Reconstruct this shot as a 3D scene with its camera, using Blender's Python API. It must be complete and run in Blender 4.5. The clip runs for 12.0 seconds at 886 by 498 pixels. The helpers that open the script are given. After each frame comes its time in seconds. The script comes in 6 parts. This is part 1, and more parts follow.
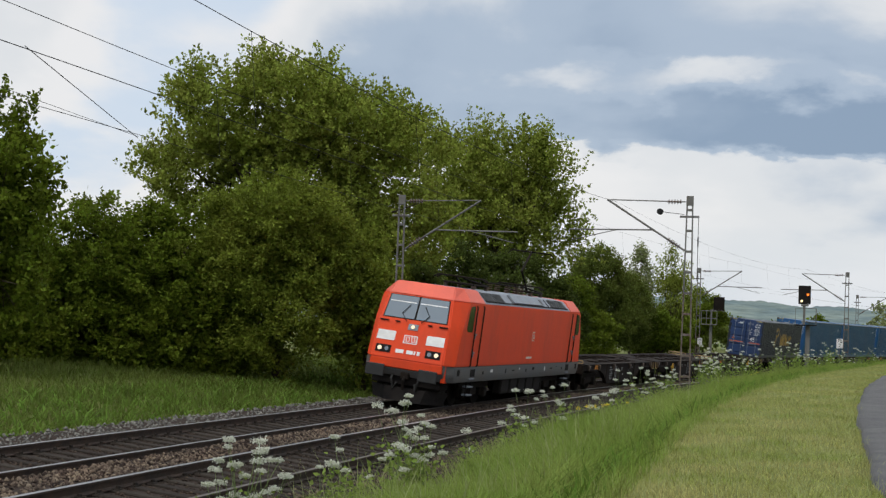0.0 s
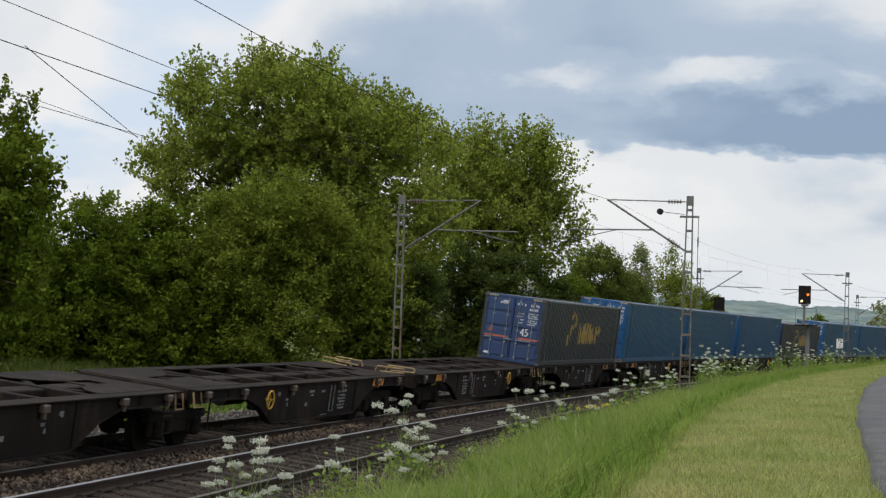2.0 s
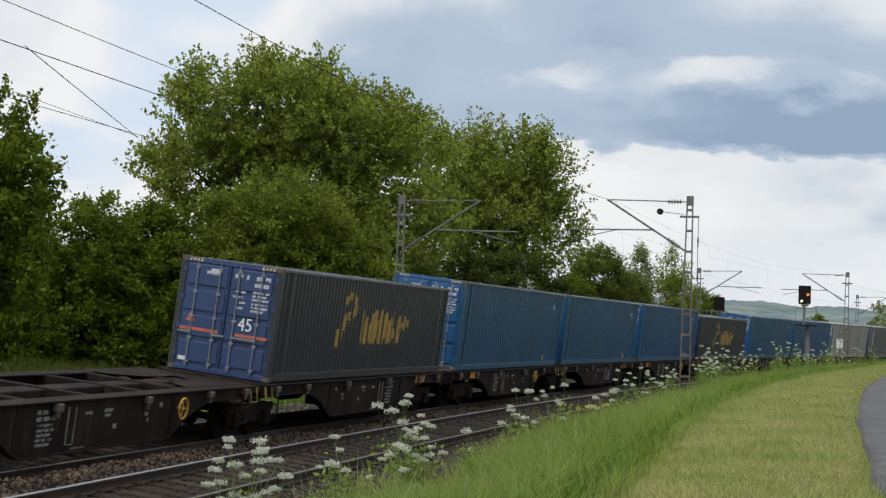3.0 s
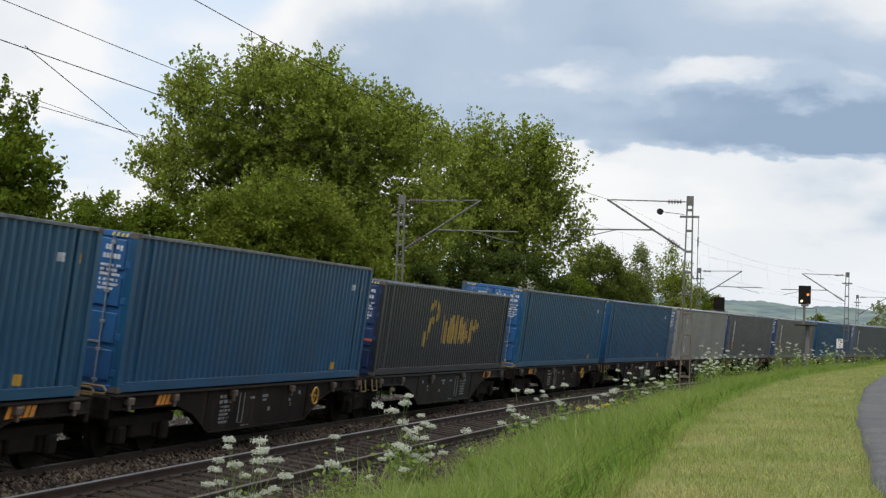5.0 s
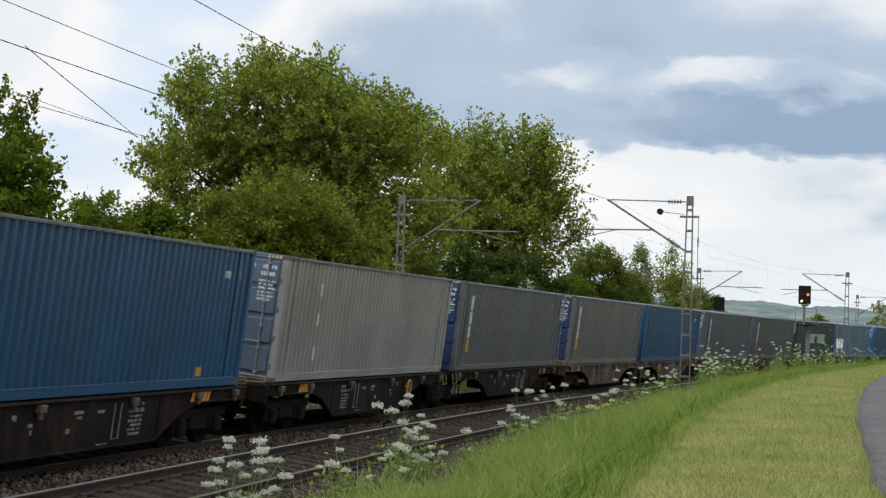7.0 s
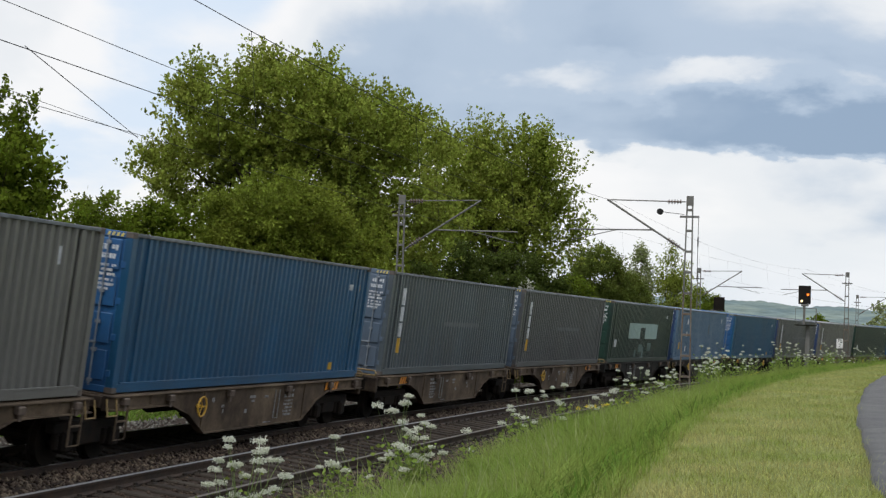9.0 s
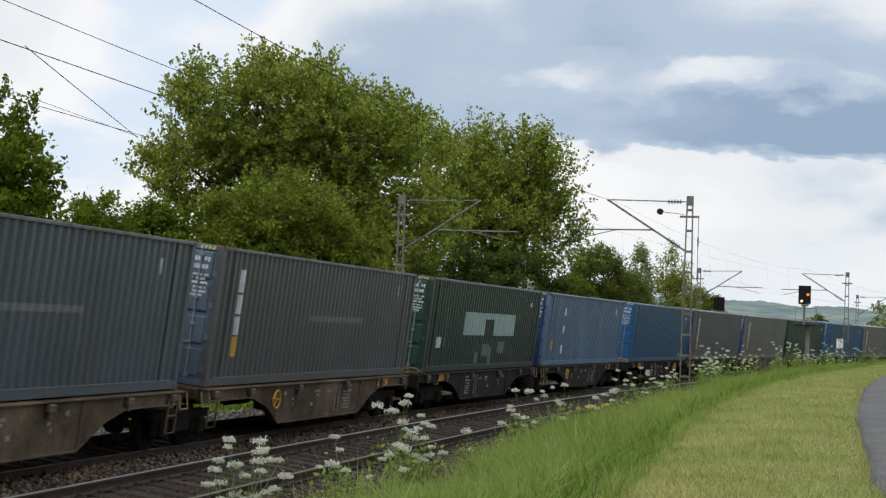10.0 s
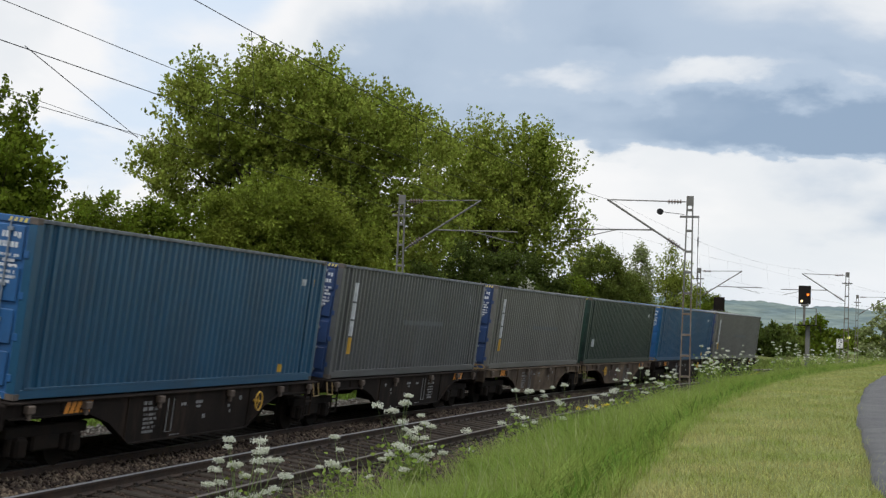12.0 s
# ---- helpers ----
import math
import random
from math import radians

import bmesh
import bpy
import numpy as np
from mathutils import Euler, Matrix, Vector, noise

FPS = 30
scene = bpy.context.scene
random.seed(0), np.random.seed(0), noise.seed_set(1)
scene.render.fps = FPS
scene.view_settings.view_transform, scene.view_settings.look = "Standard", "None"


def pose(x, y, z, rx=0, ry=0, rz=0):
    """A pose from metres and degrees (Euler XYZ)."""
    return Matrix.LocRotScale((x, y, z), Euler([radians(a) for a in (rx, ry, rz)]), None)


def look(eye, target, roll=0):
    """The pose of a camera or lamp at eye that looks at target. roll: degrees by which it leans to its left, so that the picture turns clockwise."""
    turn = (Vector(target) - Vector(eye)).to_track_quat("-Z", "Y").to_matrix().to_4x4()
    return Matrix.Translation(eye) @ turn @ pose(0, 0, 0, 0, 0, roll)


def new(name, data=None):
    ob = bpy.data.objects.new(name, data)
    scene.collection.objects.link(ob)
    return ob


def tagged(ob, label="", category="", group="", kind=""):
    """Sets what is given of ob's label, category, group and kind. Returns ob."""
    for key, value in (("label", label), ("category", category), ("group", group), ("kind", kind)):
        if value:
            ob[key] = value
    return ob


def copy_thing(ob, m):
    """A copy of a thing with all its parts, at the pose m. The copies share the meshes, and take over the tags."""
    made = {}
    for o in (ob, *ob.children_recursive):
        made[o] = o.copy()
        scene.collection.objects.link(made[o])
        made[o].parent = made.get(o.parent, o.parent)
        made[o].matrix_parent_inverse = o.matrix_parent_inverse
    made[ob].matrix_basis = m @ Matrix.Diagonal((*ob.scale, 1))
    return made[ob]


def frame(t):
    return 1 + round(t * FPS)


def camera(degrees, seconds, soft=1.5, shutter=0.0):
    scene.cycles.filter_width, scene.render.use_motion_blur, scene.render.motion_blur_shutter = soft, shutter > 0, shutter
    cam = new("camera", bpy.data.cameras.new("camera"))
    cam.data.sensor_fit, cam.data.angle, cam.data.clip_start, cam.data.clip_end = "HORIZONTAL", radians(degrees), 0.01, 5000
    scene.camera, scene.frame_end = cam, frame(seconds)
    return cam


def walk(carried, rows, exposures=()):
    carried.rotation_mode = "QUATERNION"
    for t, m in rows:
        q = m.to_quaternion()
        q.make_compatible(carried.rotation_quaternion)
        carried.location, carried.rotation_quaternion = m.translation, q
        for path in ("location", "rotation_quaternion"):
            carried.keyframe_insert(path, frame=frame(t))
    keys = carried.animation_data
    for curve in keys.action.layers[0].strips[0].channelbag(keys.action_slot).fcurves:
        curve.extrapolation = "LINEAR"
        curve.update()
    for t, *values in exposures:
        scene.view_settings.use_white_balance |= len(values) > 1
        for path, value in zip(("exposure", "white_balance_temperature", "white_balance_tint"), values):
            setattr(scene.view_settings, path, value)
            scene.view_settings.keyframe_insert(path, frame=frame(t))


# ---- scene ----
cam = camera(31.78, 12.0, soft=1.32, shutter=0.07)
EYE = (0.0, 0.0, 2.914)
VIEW = look(EYE, (0.0, 100.0, 2.914 + 100 * math.tan(radians(2.513))), 2.13)
walk(cam, [(0.0, VIEW), (12.0, VIEW)], [(0.0, -0.12), (1.5, -0.08), (3.0, -0.02), (5.0, 0.08), (12.0, 0.06)])

# ---- light: a bright, cloudy sky ----
SUN_AZ, SUN_EL = radians(-150), radians(60)


def node(nt, kind, **values):
    n = nt.nodes.new(kind)
    for key, value in values.items():
        if key in n.inputs:
            n.inputs[key].default_value = value
    return n


def build_world():
    w = bpy.data.worlds.new("sky")
    scene.world = w
    w.use_nodes = True
    nt = w.node_tree
    nt.nodes.clear()
    link = nt.links.new
    out = nt.nodes.new("ShaderNodeOutputWorld")
    bg = nt.nodes.new("ShaderNodeBackground")
    sky = nt.nodes.new("ShaderNodeTexSky")
    sky.sky_type = "NISHITA"
    sky.sun_disc = False
    sky.sun_elevation, sky.sun_rotation = SUN_EL, SUN_AZ
    coord = nt.nodes.new("ShaderNodeTexCoord")
    # clouds: noise on a flat layer overhead (direction divided by its height)
    sep = nt.nodes.new("ShaderNodeSeparateXYZ")
    link(coord.outputs["Generated"], sep.inputs[0])
    lift = nt.nodes.new("ShaderNodeMath")
    lift.operation = "MAXIMUM"
    lift.inputs[1].default_value = 0.0
    link(sep.outputs["Z"], lift.inputs[0])
    plus = nt.nodes.new("ShaderNodeMath")
    plus.operation = "ADD"
    plus.inputs[1].default_value = 0.35
    link(lift.outputs[0], plus.inputs[0])
    div = []
    for axis in ("X", "Y"):
        d = nt.nodes.new("ShaderNodeMath")
        d.operation = "DIVIDE"
        link(sep.outputs[axis], d.inputs[0])
        link(plus.outputs[0], d.inputs[1])
        div.append(d)
    flat_xy = nt.nodes.new("ShaderNodeCombineXYZ")
    link(div[0].outputs[0], flat_xy.inputs[0])
    link(div[1].outputs[0], flat_xy.inputs[1])
    big = node(nt, "ShaderNodeTexNoise", Scale=CLOUD_SCALE, Detail=9.0, Roughness=0.5, Distortion=0.25)
    big.noise_dimensions = "4D"
    big.inputs["W"].default_value = CLOUD_SEED
    link(flat_xy.outputs[0], big.inputs["Vector"])
    # heavier cloud bellies higher up and to the east, thin bright cloud low down
    def rng_node(src, f0, f1, t0, t1, smooth=True):
        r = nt.nodes.new("ShaderNodeMapRange")
        r.interpolation_type = "SMOOTHSTEP" if smooth else "LINEAR"
        for key, value in (("From Min", f0), ("From Max", f1), ("To Min", t0), ("To Max", t1)):
            r.inputs[key].default_value = value
        link(src, r.inputs["Value"])
        return r.outputs[0]

    def add(x, y, op="ADD"):
        m = nt.nodes.new("ShaderNodeMath")
        m.operation = op
        for k, v in enumerate((x, y)):
            if isinstance(v, float):
                m.inputs[k].default_value = v
            else:
                link(v, m.inputs[k])
        return m.outputs[0]
    fine = node(nt, "ShaderNodeTexNoise", Scale=5.0, Detail=7.0, Roughness=0.55)
    link(flat_xy.outputs[0], fine.inputs["Vector"])
    height = rng_node(add(sep.outputs["Z"], add(add(fine.outputs["Fac"], -0.5), 0.07, "MULTIPLY")), 0.102, 0.116, 0.0, 1.0)
    east = rng_node(sep.outputs["X"], -0.135, -0.075, 0.0, 0.22)
    east = add(east, rng_node(sep.outputs["X"], 0.13, 0.24, 0.0, 0.10))
    belly = add(height, east, "MULTIPLY")
    thin = rng_node(sep.outputs["Z"], 0.15, 0.23, 0.0, -0.07)
    shaped = add(add(big.outputs["Fac"], -0.5), 1.0, "MULTIPLY")
    # bright gaps between the layers of cloud
    layer = add(sep.outputs["Z"], add(add(fine.outputs["Fac"], -0.5), 0.09, "MULTIPLY"))
    gap = add(rng_node(layer, 0.134, 0.152, 0.0, 1.0), rng_node(layer, 0.156, 0.172, 1.0, 0.0), "MULTIPLY")
    gap = add(gap, rng_node(sep.outputs["X"], -0.05, 0.10, 0.0, -0.11), "MULTIPLY")
    clearing = add(rng_node(layer, 0.134, 0.162, 0.0, 1.0), rng_node(add(sep.outputs["X"], add(add(big.outputs["Fac"], -0.5), 0.2, "MULTIPLY")), 0.10, 0.22, 0.0, -0.17), "MULTIPLY")
    calm = add(shaped, add(0.65, add(height, 0.35, "MULTIPLY")), "MULTIPLY")
    total = add(add(add(add(calm, 0.42), belly), thin), add(gap, clearing))
    ramp = nt.nodes.new("ShaderNodeValToRGB")
    cr = ramp.color_ramp
    cr.interpolation = "EASE"
    cr.elements[0].position, cr.elements[0].color = 0.10, (0.42, 0.64, 0.95, 1)
    cr.elements[1].position, cr.elements[1].color = 0.80, (0.30, 0.40, 0.545, 1)
    for pos, col in ((0.30, (0.72, 0.82, 0.95, 1)), (0.40, (0.96, 0.955, 0.96, 1)), (0.50, (0.85, 0.87, 0.895, 1)), (0.61, (0.48, 0.575, 0.705, 1))):
        e = cr.elements.new(pos)
        e.color = col
    link(total, ramp.inputs[0])
    hor = nt.nodes.new("ShaderNodeMapRange")
    hor.inputs["From Min"].default_value, hor.inputs["From Max"].default_value = 0.0, 0.07
    hor.inputs["To Min"].default_value, hor.inputs["To Max"].default_value = 0.7, 0.0
    link(sep.outputs["Z"], hor.inputs["Value"])
    mixh = nt.nodes.new("ShaderNodeMix")
    mixh.data_type = "RGBA"
    link(hor.outputs[0], mixh.inputs["Factor"])
    link(ramp.outputs[0], mixh.inputs["A"])
    mixh.inputs["B"].default_value = (0.74, 0.82, 0.92, 1)
    mix = nt.nodes.new("ShaderNodeMix")
    mix.data_type = "RGBA"
    mix.inputs["Factor"].default_value = 0.93
    scale = nt.nodes.new("ShaderNodeVectorMath")
    scale.operation = "SCALE"
    scale.inputs["Scale"].default_value = 0.12
    link(sky.outputs[0], scale.inputs[0])
    link(scale.outputs[0], mix.inputs["A"])
    link(mixh.outputs["Result"], mix.inputs["B"])
    link(mix.outputs["Result"], bg.inputs["Color"])
    # an overcast sky is brighter overhead than at the horizon
    link(rng_node(sep.outputs["Z"], 0.25, 0.9, 0.97, 1.55), bg.inputs["Strength"])
    link(bg.outputs[0], out.inputs[0])


CLOUD_SCALE, CLOUD_SEED = 2.2, 3.0
build_world()
lamp = bpy.data.lights.new("sun", "SUN")
lamp.energy, lamp.angle, lamp.color = 1.65, radians(16), (1.0, 0.94, 0.84)
sun = new("sun", lamp)
sun.matrix_world = look((0, 0, 60), Vector((0, 0, 60)) - Vector((math.sin(SUN_AZ) * math.cos(SUN_EL), math.cos(SUN_AZ) * math.cos(SUN_EL), math.sin(SUN_EL))))


# ---- materials ----
def mat(name, colour, rough=0.7, metal=0.0, other=None, scale=3.0, grain=30.0, bump=0.0, amount=0.5, random_by="", spread=0.15, stretch=(1, 1, 1), spec=0.5, leaf=False, dirt=None, dirt_amount=0.4):
    """A surface with two scales of variation: broad patches of the other colour, fine grain, and bump."""
    m = bpy.data.materials.new(name)
    m.use_nodes = True
    nt = m.node_tree
    link = nt.links.new
    b = nt.nodes["Principled BSDF"]
    b.inputs["Roughness"].default_value, b.inputs["Metallic"].default_value = rough, metal
    b.inputs["Specular IOR Level"].default_value = min(spec, 0.1) if rough >= 0.9 else spec
    coord = nt.nodes.new("ShaderNodeTexCoord")
    mp = nt.nodes.new("ShaderNodeMapping")
    mp.inputs["Scale"].default_value = stretch
    link(coord.outputs["Object"], mp.inputs[0])
    n1 = node(nt, "ShaderNodeTexNoise", Scale=scale, Detail=6.0, Roughness=0.6)
    n2 = node(nt, "ShaderNodeTexNoise", Scale=grain, Detail=4.0, Roughness=0.6)
    link(mp.outputs[0], n1.inputs["Vector"])
    link(mp.outputs[0], n2.inputs["Vector"])
    other = other or tuple(c * 0.75 for c in colour)
    r1 = nt.nodes.new("ShaderNodeMapRange")
    r1.inputs["From Min"].default_value, r1.inputs["From Max"].default_value = 0.35, 0.65
    r1.inputs["To Max"].default_value = amount * 2 if amount <= 0.5 else 1.0
    link(n1.outputs["Fac"], r1.inputs["Value"])
    mix = nt.nodes.new("ShaderNodeMix")
    mix.data_type = "RGBA"
    mix.inputs["A"].default_value, mix.inputs["B"].default_value = (*colour, 1), (*other, 1)
    link(r1.outputs[0], mix.inputs["Factor"])
    hsv = nt.nodes.new("ShaderNodeHueSaturation")
    link(mix.outputs["Result"], hsv.inputs["Color"])
    r2 = nt.nodes.new("ShaderNodeMapRange")
    r2.inputs["From Min"].default_value, r2.inputs["From Max"].default_value = 0.25, 0.75
    r2.inputs["To Min"].default_value, r2.inputs["To Max"].default_value = 1 - spread, 1 + spread
    link(n2.outputs["Fac"], r2.inputs["Value"])
    value = r2.outputs[0]
    if random_by:
        if random_by == "island":
            g = nt.nodes.new("ShaderNodeNewGeometry")
            rnd = g.outputs["Random Per Island"]
        else:
            g = nt.nodes.new("ShaderNodeObjectInfo")
            rnd = g.outputs["Random"]
        r3 = nt.nodes.new("ShaderNodeMapRange")
        r3.inputs["To Min"].default_value, r3.inputs["To Max"].default_value = 1 - 2 * spread, 1 + 2 * spread
        link(rnd, r3.inputs["Value"])
        mul = nt.nodes.new("ShaderNodeMath")
        mul.operation = "MULTIPLY"
        link(value, mul.inputs[0])
        link(r3.outputs[0], mul.inputs[1])
        value = mul.outputs[0]
        r4 = nt.nodes.new("ShaderNodeMapRange")
        r4.inputs["To Min"].default_value, r4.inputs["To Max"].default_value = 0.5 - 0.05 * spread, 0.5 + 0.05 * spread
        link(rnd, r4.inputs["Value"])
        link(r4.outputs[0], hsv.inputs["Hue"])
    link(value, hsv.inputs["Value"])
    colour_out = hsv.outputs[0]
    if dirt:
        n3 = node(nt, "ShaderNodeTexNoise", Scale=scale * 2.3, Detail=8.0, Roughness=0.7)
        streak = nt.nodes.new("ShaderNodeMapping")
        streak.inputs["Scale"].default_value = (1.0, 1.0, 0.25)
        link(coord.outputs["Object"], streak.inputs[0])
        link(streak.outputs[0], n3.inputs["Vector"])
        r5 = nt.nodes.new("ShaderNodeMapRange")
        r5.inputs["From Min"].default_value, r5.inputs["From Max"].default_value = 0.5, 0.78
        r5.inputs["To Max"].default_value = dirt_amount
        link(n3.outputs["Fac"], r5.inputs["Value"])
        md = nt.nodes.new("ShaderNodeMix")
        md.data_type = "RGBA"
        link(r5.outputs[0], md.inputs["Factor"])
        link(colour_out, md.inputs["A"])
        md.inputs["B"].default_value = (*dirt, 1)
        colour_out = md.outputs["Result"]
    link(colour_out, b.inputs["Base Color"])
    if bump:
        bp = node(nt, "ShaderNodeBump", Strength=bump, Distance=0.02)
        link(n2.outputs["Fac"], bp.inputs["Height"])
        link(bp.outputs[0], b.inputs["Normal"])
    if leaf:
        out = nt.nodes["Material Output"]
        tr = nt.nodes.new("ShaderNodeBsdfTranslucent")
        link(colour_out, tr.inputs["Color"])
        ms = nt.nodes.new("ShaderNodeMixShader")
        ms.inputs[0].default_value = 0.45
        link(b.outputs[0], ms.inputs[1])
        link(tr.outputs[0], ms.inputs[2])
        link(ms.outputs[0], out.inputs[0])
    return m


def glow(name, colour, strength):
    m = bpy.data.materials.new(name)
    m.use_nodes = True
    b = m.node_tree.nodes["Principled BSDF"]
    b.inputs["Base Color"].default_value = (*colour, 1)
    b.inputs["Emission Color"].default_value = (*colour, 1)
    b.inputs["Emission Strength"].default_value = strength
    return m


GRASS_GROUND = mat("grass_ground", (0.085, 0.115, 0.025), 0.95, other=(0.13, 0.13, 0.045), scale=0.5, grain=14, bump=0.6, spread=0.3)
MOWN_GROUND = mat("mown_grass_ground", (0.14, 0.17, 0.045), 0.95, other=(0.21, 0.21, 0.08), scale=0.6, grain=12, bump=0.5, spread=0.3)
BLADE = mat("tall_grass_blade", (0.155, 0.24, 0.036), 0.7, other=(0.26, 0.32, 0.08), scale=0.4, random_by="island", spread=0.2, leaf=True, spec=0.12)
BLADE_SHORT = mat("mown_grass_blade", (0.205, 0.265, 0.052), 0.7, other=(0.40, 0.37, 0.15), scale=0.8, random_by="island", spread=0.2, leaf=True, spec=0.12)
BLADE_VERGE = mat("verge_grass_blade", (0.088, 0.122, 0.022), 0.7, other=(0.125, 0.155, 0.036), scale=0.3, random_by="island", spread=0.2, leaf=True, spec=0.12)
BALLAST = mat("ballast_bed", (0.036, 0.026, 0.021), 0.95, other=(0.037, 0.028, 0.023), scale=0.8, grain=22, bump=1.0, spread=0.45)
STONE = mat("ballast_stone", (0.115, 0.083, 0.062), 0.95, other=(0.065, 0.052, 0.043), scale=0.6, grain=20, random_by="island", spread=0.42)
STONE_DARK = mat("dark_brown_stone", (0.045, 0.032, 0.025), 0.95, other=(0.032, 0.025, 0.02), scale=0.6, grain=20, random_by="island", spread=0.3)
STONE_PALE = mat("pale_ballast_stone", (0.15, 0.145, 0.13), 0.95, other=(0.11, 0.104, 0.094), scale=0.6, grain=20, random_by="island", spread=0.25)
SLEEPER = mat("weathered_sleeper", (0.024, 0.020, 0.017), 0.9, other=(0.035, 0.029, 0.024), scale=2.0, grain=25, bump=0.4, random_by="object", spread=0.15)
RAIL_SIDE = mat("rail_web_rust", (0.024, 0.016, 0.012), 0.85, other=(0.055, 0.032, 0.02), scale=4, grain=40, bump=0.3)
RAIL_HEAD = mat("rail_head_polished", (0.38, 0.37, 0.37), 0.45, 1.0, scale=6, grain=60, spread=0.05)
# darker copy of the rail head: a weaker sky reflection put into the colour
RAIL_HEAD_NO_GLINT = mat("rail_head_no_glint", (0.13, 0.115, 0.10), 0.6, 0.5, other=(0.08, 0.065, 0.055), scale=6, grain=60, spread=0.1)
ASPHALT = mat("path_asphalt", (0.088, 0.088, 0.092), 0.9, other=(0.125, 0.124, 0.122), scale=1.6, grain=70, bump=0.6, spread=0.35)
GALV = mat("galvanised_steel", (0.165, 0.165, 0.158), 0.7, 0.1, other=(0.115, 0.105, 0.092), scale=2.0, grain=25)
MAST_RUST = mat("mast_rust_paint", (0.10, 0.065, 0.045), 0.85, other=(0.16, 0.14, 0.12), scale=3.0, grain=25)
WIRE = mat("dark_wire", (0.022, 0.022, 0.023), 0.7, 0.0, spec=0.15)
CONCRETE = mat("concrete", (0.34, 0.33, 0.30), 0.9, other=(0.26, 0.25, 0.22), scale=3, grain=30, bump=0.3)
INSULATOR = mat("insulator_brown", (0.09, 0.05, 0.035), 0.35)
BARK = mat("bark", (0.085, 0.065, 0.05), 0.95, other=(0.05, 0.04, 0.03), scale=4, grain=25, bump=0.6, stretch=(3, 3, 0.6))
RED = mat("traffic_red_paint", (0.74, 0.062, 0.010), 0.5, spec=0.2, other=(0.66, 0.062, 0.02), scale=0.5, grain=12, spread=0.04, dirt=(0.20, 0.05, 0.03), dirt_amount=0.35)
# cab roof red, paler and pinker to imitate reflected sky
RED_SKY_SHEEN = mat("sky_sheen_red_roof_paint", (0.70, 0.10, 0.05), 0.5, other=(0.62, 0.09, 0.05), scale=0.8, grain=12, spread=0.05)
SKIRT = mat("grey_skirt_paint", (0.085, 0.09, 0.094), 0.55, other=(0.10, 0.09, 0.08), scale=1.0, grain=15, dirt=(0.08, 0.06, 0.045))
ROOF_GREY = mat("roof_grey_paint", (0.22, 0.25, 0.29), 0.6, other=(0.18, 0.20, 0.23), scale=1.0, grain=15, dirt=(0.12, 0.11, 0.10))
GRILLE = mat("roof_grille", (0.10, 0.105, 0.11), 0.6, 0.3, scale=3, grain=50)
BLACK = mat("underframe_black", (0.011, 0.010, 0.010), 0.8, spec=0.12, other=(0.018, 0.015, 0.013), scale=2, grain=20)
WHITE = mat("white_paint", (0.78, 0.78, 0.77), 0.55, other=(0.66, 0.65, 0.63), scale=4, grain=30, spread=0.05)
YELLOW = mat("yellow_paint", (0.62, 0.36, 0.03), 0.55, other=(0.45, 0.25, 0.03), scale=4, grain=30)
ORANGE = mat("orange_stripe_paint", (0.72, 0.27, 0.025), 0.55, other=(0.56, 0.21, 0.03), scale=4, grain=30)
RUBBER = mat("black_rubber", (0.02, 0.02, 0.02), 0.7)
STEEL_DARK = mat("dark_steel", (0.012, 0.011, 0.010), 0.85, 0.0, spec=0.08, other=(0.019, 0.014, 0.011), scale=3, grain=30)
WAGON = mat("wagon_dark_paint", (0.0195, 0.0145, 0.012), 0.8, spec=0.1, other=(0.011, 0.0085, 0.0075), scale=0.9, grain=14, spread=0.15, dirt=(0.075, 0.05, 0.035), dirt_amount=0.7)
WAGON_RUST = mat("wagon_rusty_brown_paint", (0.18, 0.133, 0.09), 0.8, spec=0.15, other=(0.04, 0.029, 0.022), scale=0.75, grain=14, spread=0.2, dirt=(0.05, 0.035, 0.028), dirt_amount=0.8)
WAGON_GREEN = mat("wagon_worn_grey_paint", (0.028, 0.028, 0.026), 0.8, spec=0.14, other=(0.018, 0.016, 0.014), scale=0.9, grain=14, spread=0.15, dirt=(0.06, 0.042, 0.03), dirt_amount=0.7)


def glass_mat():
    m = bpy.data.materials.new("cab_glass")
    m.use_nodes = True
    b = m.node_tree.nodes["Principled BSDF"]
    b.inputs["Base Color"].default_value = (0.19, 0.205, 0.205, 1)
    b.inputs["Roughness"].default_value = 0.06
    b.inputs["Metallic"].default_value = 0.5
    b.inputs["Specular IOR Level"].default_value = 1.0
    b.inputs["Coat Weight"].default_value = 1.0
    return m


GLASS = glass_mat()
GLASS_DARK = mat("dark_side_glass", (0.012, 0.014, 0.015), 0.08, other=(0.016, 0.018, 0.02), spread=0.0)


# ---- mesh helpers ----
def part(name, bm, material, parent=None, label="", smooth=False):
    """Links a bmesh as one mesh object under a thing or a part."""
    me = bpy.data.meshes.new(name)
    bm.normal_update()
    bm.to_mesh(me)
    bm.free()
    for m in material if isinstance(material, (list, tuple)) else (material,):
        me.materials.append(m)
    if smooth:
        for f in me.polygons:
            f.use_smooth = True
    ob = new(name, me)
    if parent is not None:
        ob.parent = parent
    if label:
        ob["label"] = label
    return ob


